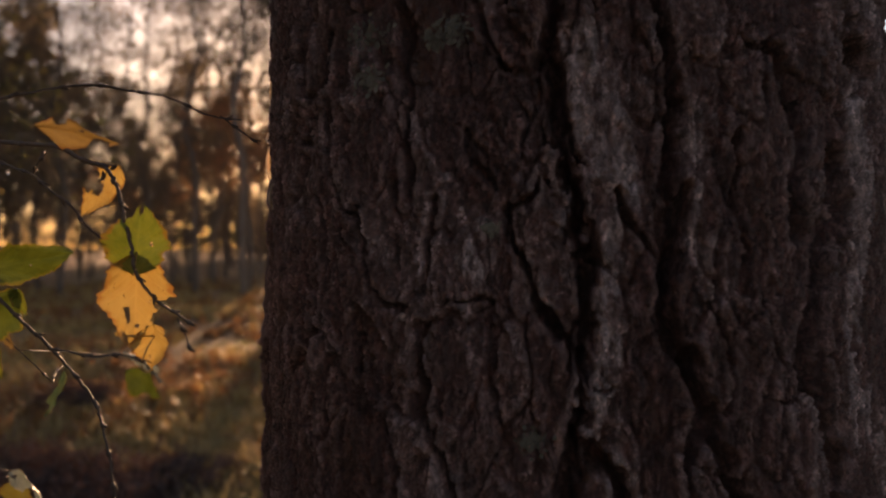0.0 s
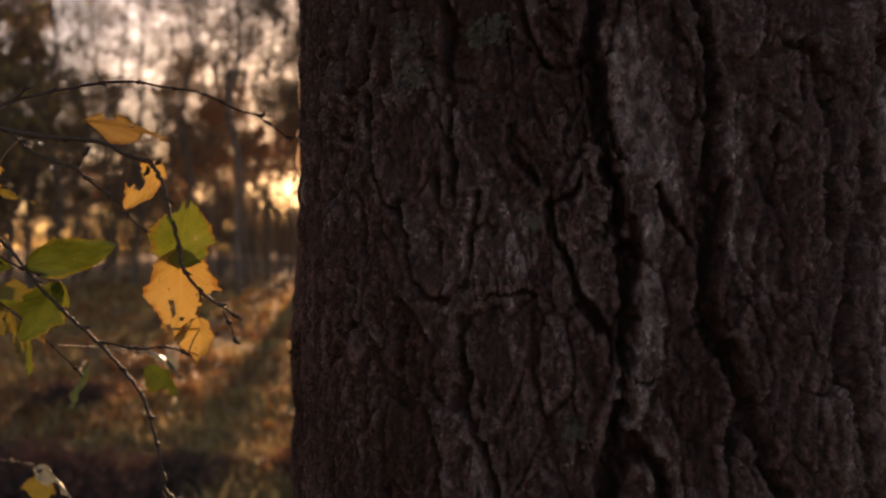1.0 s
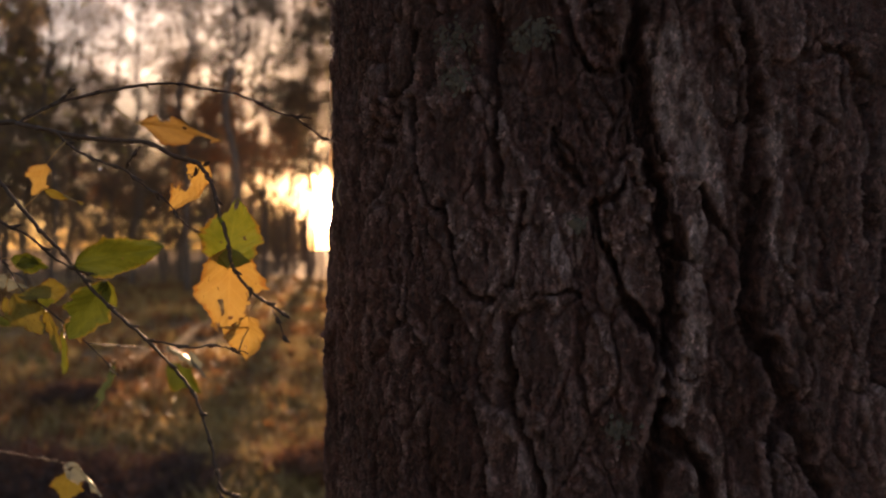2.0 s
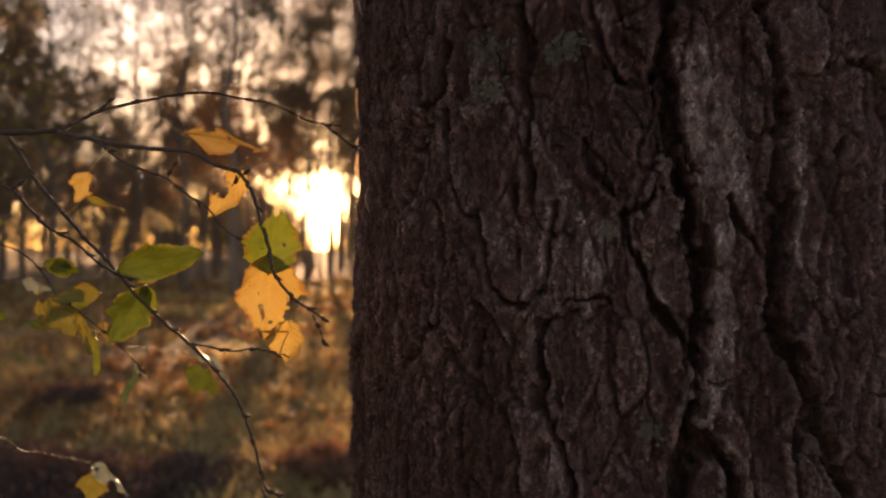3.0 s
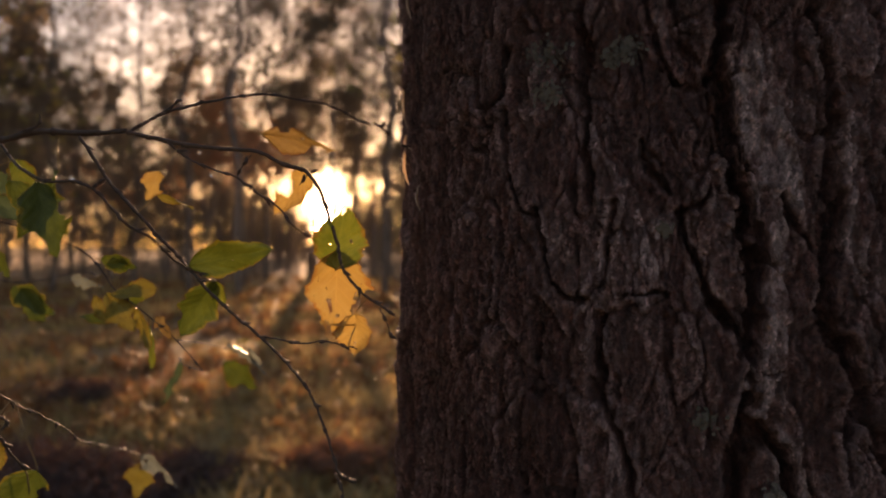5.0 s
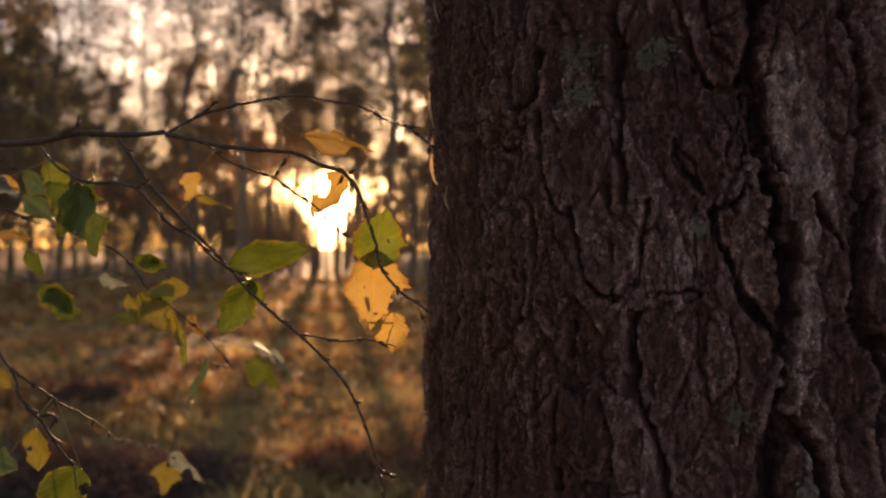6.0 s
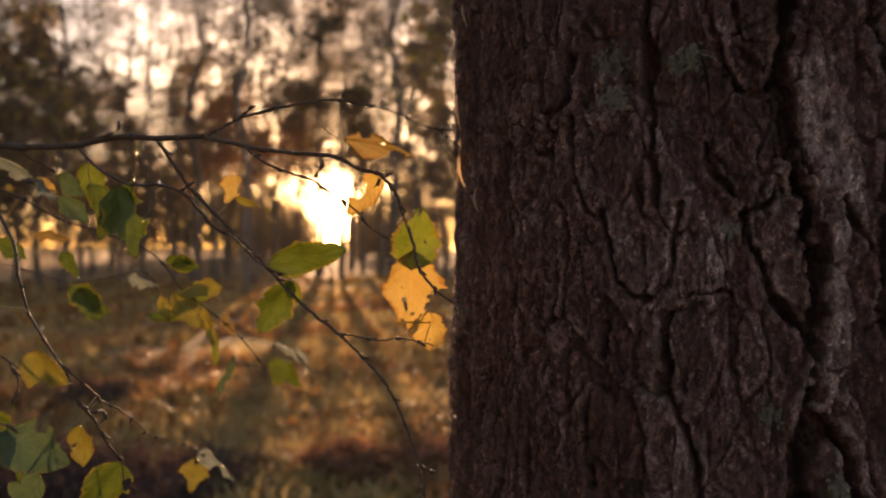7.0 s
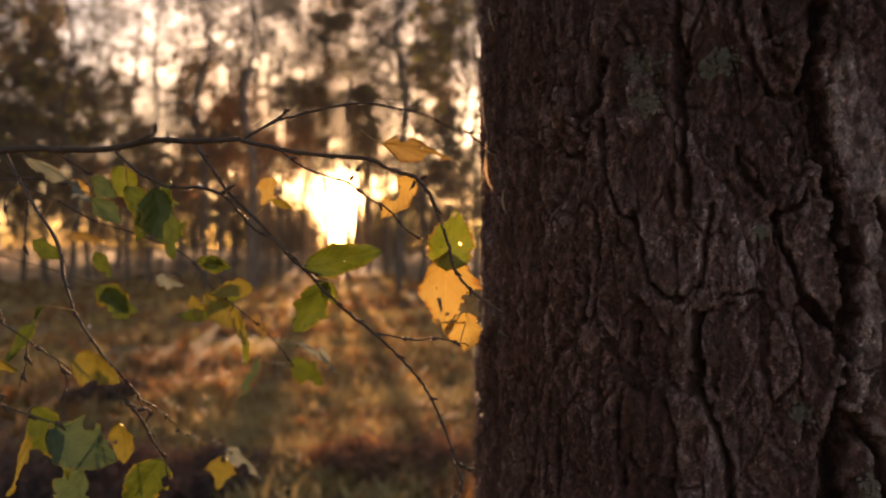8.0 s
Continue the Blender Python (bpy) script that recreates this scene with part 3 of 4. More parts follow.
lichen_patch(pine, -0.0805, 1.3118, 0.005, rng)


def bark_flake(wide, off, *line):
    """A thin curled scale of bark that stands off the trunk's edge, along places given as u and z."""
    s = Shape()
    pts = glide([(u, z, 0) for u, z in line], 8)
    n = len(pts) - 1
    for side in (0, 1):
        for i, (u, z, _) in enumerate(pts):
            f = i / n
            t = (u + wide * (side - 0.5) * math.sin(math.pi * min(0.96, f + 0.04)) * rng.uniform(0.7, 1.2)) / GIRTH
            lift = off * (0.35 + math.sin(math.pi * f) * (0.5 + 0.5 * side)) + rng.uniform(-0.0004, 0.0004)
            r = GIRTH * (1 - 0.035 * (z - 1.3)) + float(swell(t, z)) + lift
            s.v.append(Vector((r * math.sin(t) - 0.012 * (z - 1.3), -r * math.cos(t), z)))
    for i in range(n):
        s.f.append((i, i + 1, n + 2 + i, n + 1 + i))
    ob = mesh_object("bark_flake", s.v, s.f, FLAKE, pine, "thin papery bark scale catching the sun")
    thick = ob.modifiers.new("thick", "SOLIDIFY")
    thick.thickness = 0.0007
    return ob


bark_flake(0.0012, 0.0022, (-0.395, 1.455), (-0.398, 1.415), (-0.400, 1.386), (-0.394, 1.356))
bark_flake(0.0015, 0.0048, (-0.374, 1.466), (-0.368, 1.435), (-0.362, 1.408))
bark_flake(0.0020, 0.0054, (-0.363, 1.404), (-0.352, 1.380), (-0.346, 1.365), (-0.335, 1.351))
bark_flake(0.0013, 0.0054, (-0.362, 1.404), (-0.345, 1.392), (-0.330, 1.385))
bark_flake(0.0015, 0.0042, (-0.309, 1.352), (-0.304, 1.340), (-0.301, 1.328))
bark_flake(0.0014, 0.0026, (-0.400, 1.325), (-0.402, 1.316), (-0.404, 1.305))
bark_flake(0.0015, 0.0036, (-0.392, 1.290), (-0.388, 1.270), (-0.372, 1.250))
bark_flake(0.0015, 0.0048, (-0.352, 1.527), (-0.338, 1.514), (-0.333, 1.498))
bark_flake(0.0020, 0.0024, (-0.396, 1.235), (-0.400, 1.210), (-0.398, 1.190))


# ---- the birch sapling in front of the clearing ----
def leaf_mesh(length, width, seed, curl, fold, bites, holes):
    """A toothed, pointed birch leaf along x, its face along z, with a wavy surface; bites and holes as (along, across, size)."""
    rng = random.Random(seed)
    na, nc = 54, 22
    verts, uvs, faces, keep = [], [], [], {}
    wave, wave2 = rng.uniform(0, 6), rng.uniform(0, 6)
    for i in range(na + 1):
        s = i / na
        body = 1.85 * s ** 0.62 * (1 - s) ** 0.85 * (1.0 + 0.18 * math.sin(s * 3.1))
        tooth = 1 + 0.085 * ((s * 13 + 0.2) % 1.0 - 0.5) + 0.04 * ((s * 37) % 1.0 - 0.5)
        half = 0.5 * width * body * tooth
        for j in range(nc + 1):
            c = 2 * j / nc - 1
            y = c * half * (1 + 0.30 * noise.noise((s * 4.5, 3.0 * (c > 0), seed * 1.7)) + 0.12 * noise.noise((s * 13, 3.0 * (c > 0), seed * 2.3)))
            x = s * length + abs(c) * 0.05 * length * (0.4 - s)
            z = fold * abs(y) + curl * length * (s - 0.3) ** 2 + 0.035 * length * math.sin(5 * s + wave + 2 * c) * abs(c) * 1.7 + 0.035 * length * math.sin(9 * s + wave2) * c
            z += 0.012 * width * math.cos((s * 7 - abs(c) * 2.2) * 2 * math.pi) * abs(c)
            verts.append((x, y, z))
            uvs.append((s, 0.5 + 0.5 * c))
    for i in range(na):
        for j in range(nc):
            s, c = (i + 0.5) / na, 2 * (j + 0.5) / nc - 1
            gone = False
            for bs, bc, size in (*bites, *holes):
                jag = 1 + 0.35 * noise.noise((s * 14, c * 9, seed))
                gone = gone or math.hypot(s - bs, (c - bc) * 0.5 * width / length) < size * jag
            if not gone:
                a = i * (nc + 1) + j
                faces.append((a, a + 1, a + nc + 2, a + nc + 1))
    used = sorted({k for f in faces for k in f})
    where = {k: n for n, k in enumerate(used)}
    return [verts[k] for k in used], [tuple(where[k] for k in f) for f in faces], [uvs[k] for k in used]


COUNT = [0]


def leaf(tone, base, tip, width, turn=0.0, curl=0.2, fold=0.25, bites=(), holes=(), stalk=None, label=""):
    """A leaf from the base of its blade to its tip; turn: degrees about that line away from facing the path."""
    COUNT[0] += 1
    base, tip = Vector(base), Vector(tip)
    along = (tip - base).normalized()
    face = Vector((0.25, -1, 0.1))
    face = (face - along * face.dot(along)).normalized()
    side = face.cross(along)
    m = Matrix((along, side, face)).transposed().to_4x4()
    m = Matrix.Translation(base) @ m @ Matrix.Rotation(radians(turn), 4, "X")
    rng = random.Random(COUNT[0] * 7)
    if not bites:
        bites = tuple((rng.uniform(0.25, 0.95), rng.choice((-1, 1)) * rng.uniform(0.8, 1.1), rng.uniform(0.03, 0.13)) for _ in range(rng.randint(2, 6)))
    v, f, uv = leaf_mesh((tip - base).length, width, COUNT[0], curl, fold, bites, holes)
    ob = mesh_object("leaf", v, f, LEAF[tone], birch, label or LEAF_WORDS[tone], uvs=uv)
    ob.matrix_basis = Matrix.Translation(-birch.location) @ m
    end = Vector(stalk) if stalk else base - along * 0.012 + Vector((0, 0, 0.006))
    back = m.inverted() @ end
    s = Shape()
    line = glide([back, back * 0.5 + Vector((0, 0, 0.0015)), Vector((0, 0, 0)), Vector(((tip - base).length * 0.10, 0, 0.0))], 5)
    s.tube(line, [0.00055 - 0.0003 * i / len(line) for i in range(len(line))], 6)
    mesh_object("leaf_stalk", s.v, s.f, STALK, ob)
    return ob


LEAF_WORDS = {"green": "green birch leaf with toothed edge", "lime": "yellowing green birch leaf", "yellow": "yellow autumn birch leaf", "orange": "glowing orange autumn birch leaf",
              "brown": "withered brown birch leaf", "teal": "dull dark green birch leaf", "grey": "pale curled back of a birch leaf"}


def twig(start, end, *line, knots=True, name="twig"):
    """A twig through the points, from one thickness to another (radii in metres), with buds and small swellings."""
    COUNT[0] += 1
    rng = random.Random(COUNT[0] * 3)
    line = [Vector(p) + Vector((rng.gauss(0, 1), rng.gauss(0, 1), rng.gauss(0, 1))) * (0.0007 if 0 < i < len(line) - 1 else 0) for i, p in enumerate(line)]
    pts = glide(line, 7)
    n = len(pts)
    size = []
    for i, p in enumerate(pts):
        pts[i] = p + Vector((rng.gauss(0, 1), rng.gauss(0, 1), rng.gauss(0, 1))) * 0.00022
        size.append(0.86 * (start + (end - start) * i / (n - 1)) * rng.uniform(0.9, 1.12))
    s = Shape()
    s.tube(pts, size, 9)
    buds = []
    if knots:
        for i in range(4, n - 1, rng.randint(6, 8)):
            size_i = max(0.0010, size[i])
            d = (pts[i + 1] - pts[i - 1]).normalized()
            away = (Vector((rng.uniform(-1, 1), rng.uniform(-1, 0.4), rng.uniform(-0.4, 1))).cross(d)).normalized()
            tip = pts[i] + d * rng.uniform(0.003, 0.006) + away * rng.uniform(0.002, 0.004)
            s.tube([pts[i] - d * 0.002, pts[i], pts[i] + d * 0.002], [size_i * 0.9, size_i * 1.45, size_i * 0.9], 8)
            buds.append((pts[i], tip))
    ob = mesh_object(name, [v - birch.location for v in s.v], s.f, TWIG, birch)
    for a, b in buds:
        k = Shape()
        mid = a.lerp(b, 0.55)
        k.tube([a, a.lerp(b, 0.3), mid, b], [0.0006, 0.0010, 0.0009, 0.0002], 7)
        mesh_object("bud", [v - birch.location for v in k.v], k.f, TWIG, ob)
    return ob


birch = thing("birch_sapling", (-1.25, 0.62, 0.0), "young birch with thin dark twigs and autumn leaves", "tree")
stem = Shape()
stem.tube(glide([(0, 0, -0.1), (0.01, 0.0, 0.5), (-0.01, 0.01, 1.1), (0.0, 0.0, 1.6), (0.02, 0.01, 1.85), (0.03, 0.02, 2.1)], 6), np.linspace(0.016, 0.003, 31), 12)
mesh_object("stem", stem.v, stem.f, BIRCH, birch, "pale birch stem")


def water_drop(twig_part, at, size=0.0010):
    """A drop hanging under a twig."""
    bm = bmesh.new()
    bmesh.ops.create_uvsphere(bm, u_segments=12, v_segments=8, radius=size)
    for v in bm.verts:
        v.co.z *= 1.2 if v.co.z < 0 else 1.5
    me = bpy.data.meshes.new("water_drop")
    bm.to_mesh(me)
    bm.free()
    me.polygons.foreach_set("use_smooth", [True] * len(me.polygons))
    me.materials.append(DROP)
    ob = new("water_drop", me)
    ob.parent = twig_part
    ob.location = Vector(at) - birch.location
    return ob


twigs = []
twigs.append(twig(0.0042, 0.0021, (-1.257, 0.620, 1.228), (-0.973, 0.600, 1.306), (-0.770, 0.580, 1.353), (-0.559, 0.530, 1.379), (-0.501, 0.520, 1.379), (-0.455, 0.510, 1.380), (-0.412, 0.495, 1.384), (-0.380, 0.485, 1.382), (-0.342, 0.476, 1.382)))
twigs.append(twig(0.0019, 0.0008, (-0.341, 0.476, 1.381), (-0.312, 0.468, 1.374), (-0.278, 0.460, 1.369), (-0.244, 0.450, 1.363), (-0.223, 0.445, 1.356), (-0.207, 0.439, 1.349), (-0.196, 0.432, 1.336), (-0.188, 0.425, 1.319), (-0.184, 0.420, 1.302), (-0.178, 0.418, 1.285), (-0.168, 0.418, 1.271), (-0.155, 0.418, 1.261), (-0.145, 0.418, 1.256)))
twigs.append(twig(0.0014, 0.0006, (-0.341, 0.476, 1.381), (-0.329, 0.480, 1.390), (-0.317, 0.485, 1.398), (-0.294, 0.495, 1.406), (-0.267, 0.505, 1.414), (-0.248, 0.515, 1.417), (-0.229, 0.525, 1.417), (-0.204, 0.535, 1.412), (-0.178, 0.545, 1.402), (-0.154, 0.550, 1.399)))
twigs.append(twig(0.0009, 0.0006, (-0.320, 0.485, 1.397), (-0.313, 0.484, 1.400), (-0.308, 0.483, 1.407)))
twigs.append(twig(0.0008, 0.0004, (-0.169, 0.546, 1.401), (-0.153, 0.550, 1.389), (-0.141, 0.552, 1.380)))
twigs.append(twig(0.0015, 0.0008, (-0.378, 0.481, 1.378), (-0.365, 0.475, 1.362), (-0.349, 0.468, 1.343), (-0.332, 0.460, 1.327), (-0.311, 0.452, 1.307), (-0.291, 0.446, 1.290), (-0.272, 0.440, 1.270), (-0.254, 0.435, 1.254), (-0.237, 0.430, 1.240), (-0.219, 0.424, 1.226), (-0.202, 0.418, 1.212), (-0.193, 0.408, 1.198), (-0.185, 0.398, 1.180), (-0.177, 0.389, 1.165), (-0.170, 0.385, 1.160)))
twigs.append(twig(0.0008, 0.0005, (-0.237, 0.430, 1.240), (-0.226, 0.428, 1.238), (-0.207, 0.424, 1.237), (-0.191, 0.420, 1.238), (-0.178, 0.418, 1.236), (-0.169, 0.416, 1.234)))
twigs.append(twig(0.0005, 0.0003, (-0.179, 0.389, 1.163), (-0.174, 0.388, 1.159), (-0.168, 0.388, 1.158)))
twigs.append(twig(0.0007, 0.0005, (-0.179, 0.388, 1.163), (-0.174, 0.386, 1.152), (-0.176, 0.384, 1.144), (-0.182, 0.382, 1.139)))
twigs.append(twig(0.0013, 0.0007, (-0.457, 0.516, 1.379), (-0.425, 0.480, 1.359), (-0.400, 0.455, 1.348), (-0.379, 0.440, 1.342), (-0.355, 0.425, 1.340), (-0.335, 0.412, 1.335), (-0.323, 0.410, 1.322), (-0.313, 0.412, 1.311), (-0.301, 0.420, 1.305), (-0.291, 0.430, 1.292), (-0.283, 0.440, 1.283), (-0.276, 0.445, 1.280)))
twigs.append(twig(0.0008, 0.0004, (-0.334, 0.412, 1.336), (-0.332, 0.412, 1.339), (-0.327, 0.411, 1.342)))
twigs.append(twig(0.0009, 0.0006, (-0.311, 0.468, 1.374), (-0.293, 0.460, 1.362), (-0.273, 0.452, 1.352), (-0.256, 0.446, 1.346), (-0.241, 0.440, 1.336), (-0.223, 0.434, 1.325), (-0.213, 0.430, 1.312), (-0.197, 0.426, 1.303)))
twigs.append(twig(0.0009, 0.0005, (-0.428, 0.495, 1.384), (-0.418, 0.494, 1.387), (-0.412, 0.493, 1.392)))
twigs.append(twig(0.0015, 0.0005, (-0.554, 0.530, 1.377), (-0.500, 0.470, 1.338), (-0.451, 0.420, 1.302), (-0.435, 0.400, 1.276), (-0.420, 0.385, 1.257), (-0.401, 0.372, 1.239), (-0.385, 0.365, 1.221), (-0.381, 0.364, 1.210), (-0.372, 0.370, 1.196)))
twigs.append(twig(0.0008, 0.0004, (-0.384, 0.365, 1.224), (-0.400, 0.420, 1.204), (-0.413, 0.470, 1.184), (-0.413, 0.490, 1.174), (-0.421, 0.550, 1.147), (-0.423, 0.580, 1.131), (-0.423, 0.610, 1.120), (-0.413, 0.680, 1.090)))
twigs.append(twig(0.001, 0.0005, (-0.381, 0.364, 1.210), (-0.372, 0.370, 1.195), (-0.369, 0.380, 1.178), (-0.365, 0.390, 1.163), (-0.365, 0.395, 1.148)))
twigs.append(twig(0.0008, 0.0006, (-0.379, 0.375, 1.198), (-0.373, 0.378, 1.197), (-0.369, 0.380, 1.193)))
twigs.append(twig(0.0009, 0.0005, (-1.257, 0.620, 1.278), (-0.745, 0.480, 1.279), (-0.473, 0.360, 1.268), (-0.454, 0.362, 1.254), (-0.435, 0.365, 1.239), (-0.412, 0.370, 1.222)))
twigs.append(twig(0.0006, 0.0004, (-0.438, 0.364, 1.242), (-0.440, 0.364, 1.226), (-0.443, 0.364, 1.215)))
twigs.append(twig(0.0006, 0.0004, (-0.421, 0.366, 1.230), (-0.417, 0.367, 1.219), (-0.418, 0.368, 1.207)))
twigs.append(twig(0.001, 0.0006, (-1.257, 0.620, 1.185), (-0.745, 0.480, 1.205), (-0.473, 0.360, 1.213), (-0.454, 0.362, 1.205), (-0.438, 0.365, 1.196), (-0.420, 0.370, 1.190)))
twigs.append(twig(0.0009, 0.0006, (-0.664, 0.556, 1.368), (-0.617, 0.575, 1.362), (-0.590, 0.580, 1.359), (-0.559, 0.580, 1.360), (-0.533, 0.580, 1.356), (-0.509, 0.580, 1.348)))
twigs.append(twig(0.001, 0.0006, (-0.622, 0.545, 1.373), (-0.584, 0.570, 1.367), (-0.564, 0.580, 1.354), (-0.533, 0.580, 1.339), (-0.507, 0.585, 1.324), (-0.471, 0.590, 1.311), (-0.426, 0.590, 1.293), (-0.397, 0.580, 1.263), (-0.374, 0.580, 1.245), (-0.343, 0.580, 1.218), (-0.326, 0.600, 1.188)))
twigs.append(twig(0.0007, 0.0005, (-0.506, 0.520, 1.376), (-0.495, 0.530, 1.368), (-0.484, 0.535, 1.359)))
twigs.append(twig(0.0006, 0.0004, (-0.500, 0.470, 1.341), (-0.501, 0.468, 1.315), (-0.500, 0.466, 1.285)))
twigs.append(twig(0.0006, 0.0004, (-0.343, 0.580, 1.218), (-0.358, 0.720, 1.195), (-0.363, 0.840, 1.171), (-0.341, 0.860, 1.152)))
twigs.append(twig(0.0008, 0.0005, (-1.257, 0.620, 1.261), (-0.989, 0.720, 1.308), (-0.773, 0.750, 1.303), (-0.656, 0.750, 1.278), (-0.583, 0.760, 1.257), (-0.495, 0.735, 1.270), (-0.474, 0.730, 1.247)))
twigs.append(twig(0.0006, 0.0004, (-0.405, 0.660, 1.091), (-0.413, 0.700, 1.076), (-0.419, 0.730, 1.060)))
twigs.append(twig(0.0006, 0.0004, (-0.326, 0.600, 1.188), (-0.378, 0.700, 1.177), (-0.403, 0.760, 1.177)))
twigs.append(twig(0.0005, 0.0003, (-0.255, 0.446, 1.346), (-0.250, 0.444, 1.353), (-0.244, 0.442, 1.361)))
twigs.append(twig(0.0005, 0.0003, (-0.211, 0.440, 1.341), (-0.206, 0.439, 1.346), (-0.199, 0.437, 1.351)))
twigs.append(twig(0.0005, 0.0003, (-0.155, 0.418, 1.260), (-0.150, 0.418, 1.250), (-0.147, 0.418, 1.240)))
twigs.append(twig(0.0005, 0.0004, (-0.515, 0.470, 1.315), (-0.521, 0.475, 1.337), (-0.512, 0.480, 1.348)))
water_drop(twigs[4], (-0.274, 0.452, 1.348))
water_drop(twigs[11], (-0.274, 0.452, 1.349))
water_drop(twigs[11], (-0.283, 0.456, 1.364))
water_drop(twigs[9], (-0.355, 0.425, 1.343))
water_drop(twigs[5], (-0.313, 0.453, 1.307))
water_drop(twigs[13], (-0.406, 0.375, 1.250))
water_drop(twigs[13], (-0.441, 0.410, 1.290))
water_drop(twigs[9], (-0.351, 0.415, 1.342))
water_drop(twigs[6], (-0.171, 0.417, 1.237))
water_drop(twigs[1], (-0.170, 0.418, 1.269))

leaf('lime', (-0.185, 0.428, 1.284), (-0.179, 0.428, 1.328), 0.0480, turn=8, curl=0.1, bites=((1.0, 0.0, 0.17), (0.86, 0.75, 0.15)), holes=((0.36, 0.28, 0.025), (0.45, -0.42, 0.022)), label='green-yellow birch leaf with holes, lit through', stalk=(-0.179, 0.418, 1.288))
leaf('orange', (-0.184, 0.432, 1.299), (-0.186, 0.432, 1.238), 0.0490, turn=-6, curl=0.12, bites=((0.62, 0.95, 0.16), (0.78, 0.9, 0.14), (0.92, -0.7, 0.12)), holes=((0.6, -0.25, 0.05), (0.68, -0.32, 0.045), (0.74, 0.1, 0.03)), label='torn orange birch leaf lit through by the sun', stalk=(-0.180, 0.419, 1.291))
leaf('orange', (-0.171, 0.425, 1.256), (-0.170, 0.425, 1.228), 0.0337, turn=35, curl=0.3, label='curled orange birch leaf lit through by the sun', stalk=(-0.163, 0.418, 1.267))
leaf('orange', (-0.171, 0.425, 1.248), (-0.194, 0.425, 1.248), 0.0066, turn=60, curl=0.2, stalk=(-0.175, 0.417, 1.235))
leaf('green', (-0.287, 0.445, 1.286), (-0.231, 0.452, 1.299), 0.0323, turn=20, curl=0.15, fold=0.2, bites=((0.9, -0.9, 0.03),), holes=((0.5, -0.2, 0.012),), stalk=(-0.288, 0.445, 1.286))
leaf('green', (-0.272, 0.459, 1.275), (-0.298, 0.459, 1.238), 0.0362, turn=-25, curl=0.2, stalk=(-0.277, 0.445, 1.280))
leaf('lime', (-0.275, 0.459, 1.275), (-0.264, 0.459, 1.257), 0.0157, turn=30, stalk=(-0.277, 0.445, 1.280))
leaf('green', (-0.389, 0.880, 1.152), (-0.343, 0.880, 1.117), 0.0406, turn=15, stalk=(-0.352, 0.850, 1.161))
leaf('grey', (-0.369, 0.830, 1.183), (-0.317, 0.830, 1.155), 0.0184, turn=50, curl=0.5, fold=0.7, stalk=(-0.362, 0.830, 1.173))
leaf('grey', (-0.346, 0.830, 1.176), (-0.324, 0.830, 1.137), 0.0156, turn=-40, curl=0.5, fold=0.7, stalk=(-0.362, 0.830, 1.173))
leaf('yellow', (-0.358, 0.577, 1.263), (-0.398, 0.577, 1.255), 0.0253, turn=30, stalk=(-0.356, 0.580, 1.229))
leaf('yellow', (-0.402, 0.577, 1.259), (-0.377, 0.577, 1.224), 0.0301, turn=-20, stalk=(-0.397, 0.580, 1.263))
leaf('green', (-0.580, 0.759, 1.251), (-0.550, 0.759, 1.214), 0.0390, turn=10, stalk=(-0.583, 0.760, 1.257))
leaf('grey', (-0.510, 0.731, 1.265), (-0.472, 0.731, 1.257), 0.0207, turn=40, stalk=(-0.510, 0.739, 1.268))
leaf('green', (-0.417, 0.600, 1.288), (-0.383, 0.600, 1.280), 0.0202, turn=20, stalk=(-0.421, 0.588, 1.288))
leaf('orange', (-0.312, 0.460, 1.352), (-0.321, 0.460, 1.330), 0.0210, turn=10, bites=((0.35, 0.9, 0.2), (0.75, -0.9, 0.22)), label='torn orange birch leaf', stalk=(-0.301, 0.463, 1.367))
leaf('yellow', (-0.314, 0.460, 1.335), (-0.287, 0.460, 1.327), 0.0087, turn=55, stalk=(-0.327, 0.458, 1.322))
leaf('green', (-0.412, 0.486, 1.346), (-0.396, 0.486, 1.288), 0.0430, turn=-12, curl=0.2, bites=((0.4, 0.95, 0.14), (0.75, -0.9, 0.16), (0.85, 0.8, 0.12)), stalk=(-0.417, 0.472, 1.355))
leaf('green', (-0.400, 0.495, 1.355), (-0.425, 0.495, 1.302), 0.0303, turn=25, curl=0.25, stalk=(-0.398, 0.491, 1.383))
leaf('lime', (-0.488, 0.593, 1.375), (-0.472, 0.593, 1.337), 0.0324, turn=10, stalk=(-0.527, 0.580, 1.354))
leaf('teal', (-0.514, 0.593, 1.363), (-0.486, 0.593, 1.345), 0.0240, turn=20, stalk=(-0.517, 0.580, 1.351))
leaf('teal', (-0.516, 0.598, 1.344), (-0.485, 0.598, 1.320), 0.0242, turn=-10, label='dark withered birch leaf against the light', stalk=(-0.515, 0.580, 1.350))
leaf('grey', (-0.543, 0.535, 1.378), (-0.506, 0.580, 1.348), 0.0227, turn=45, curl=0.3, fold=0.5, stalk=(-0.544, 0.528, 1.379))
leaf('orange', (-0.526, 0.582, 1.360), (-0.507, 0.582, 1.346), 0.0134, turn=10, stalk=(-0.527, 0.580, 1.354))
leaf('brown', (-0.527, 0.580, 1.308), (-0.492, 0.580, 1.306), 0.0164, turn=20, stalk=(-0.520, 0.583, 1.331))
leaf('green', (-0.560, 0.580, 1.305), (-0.531, 0.580, 1.287), 0.0225, turn=0, stalk=(-0.541, 0.580, 1.343))
leaf('green', (-0.513, 0.600, 1.295), (-0.495, 0.600, 1.269), 0.0179, turn=20, stalk=(-0.501, 0.586, 1.322))
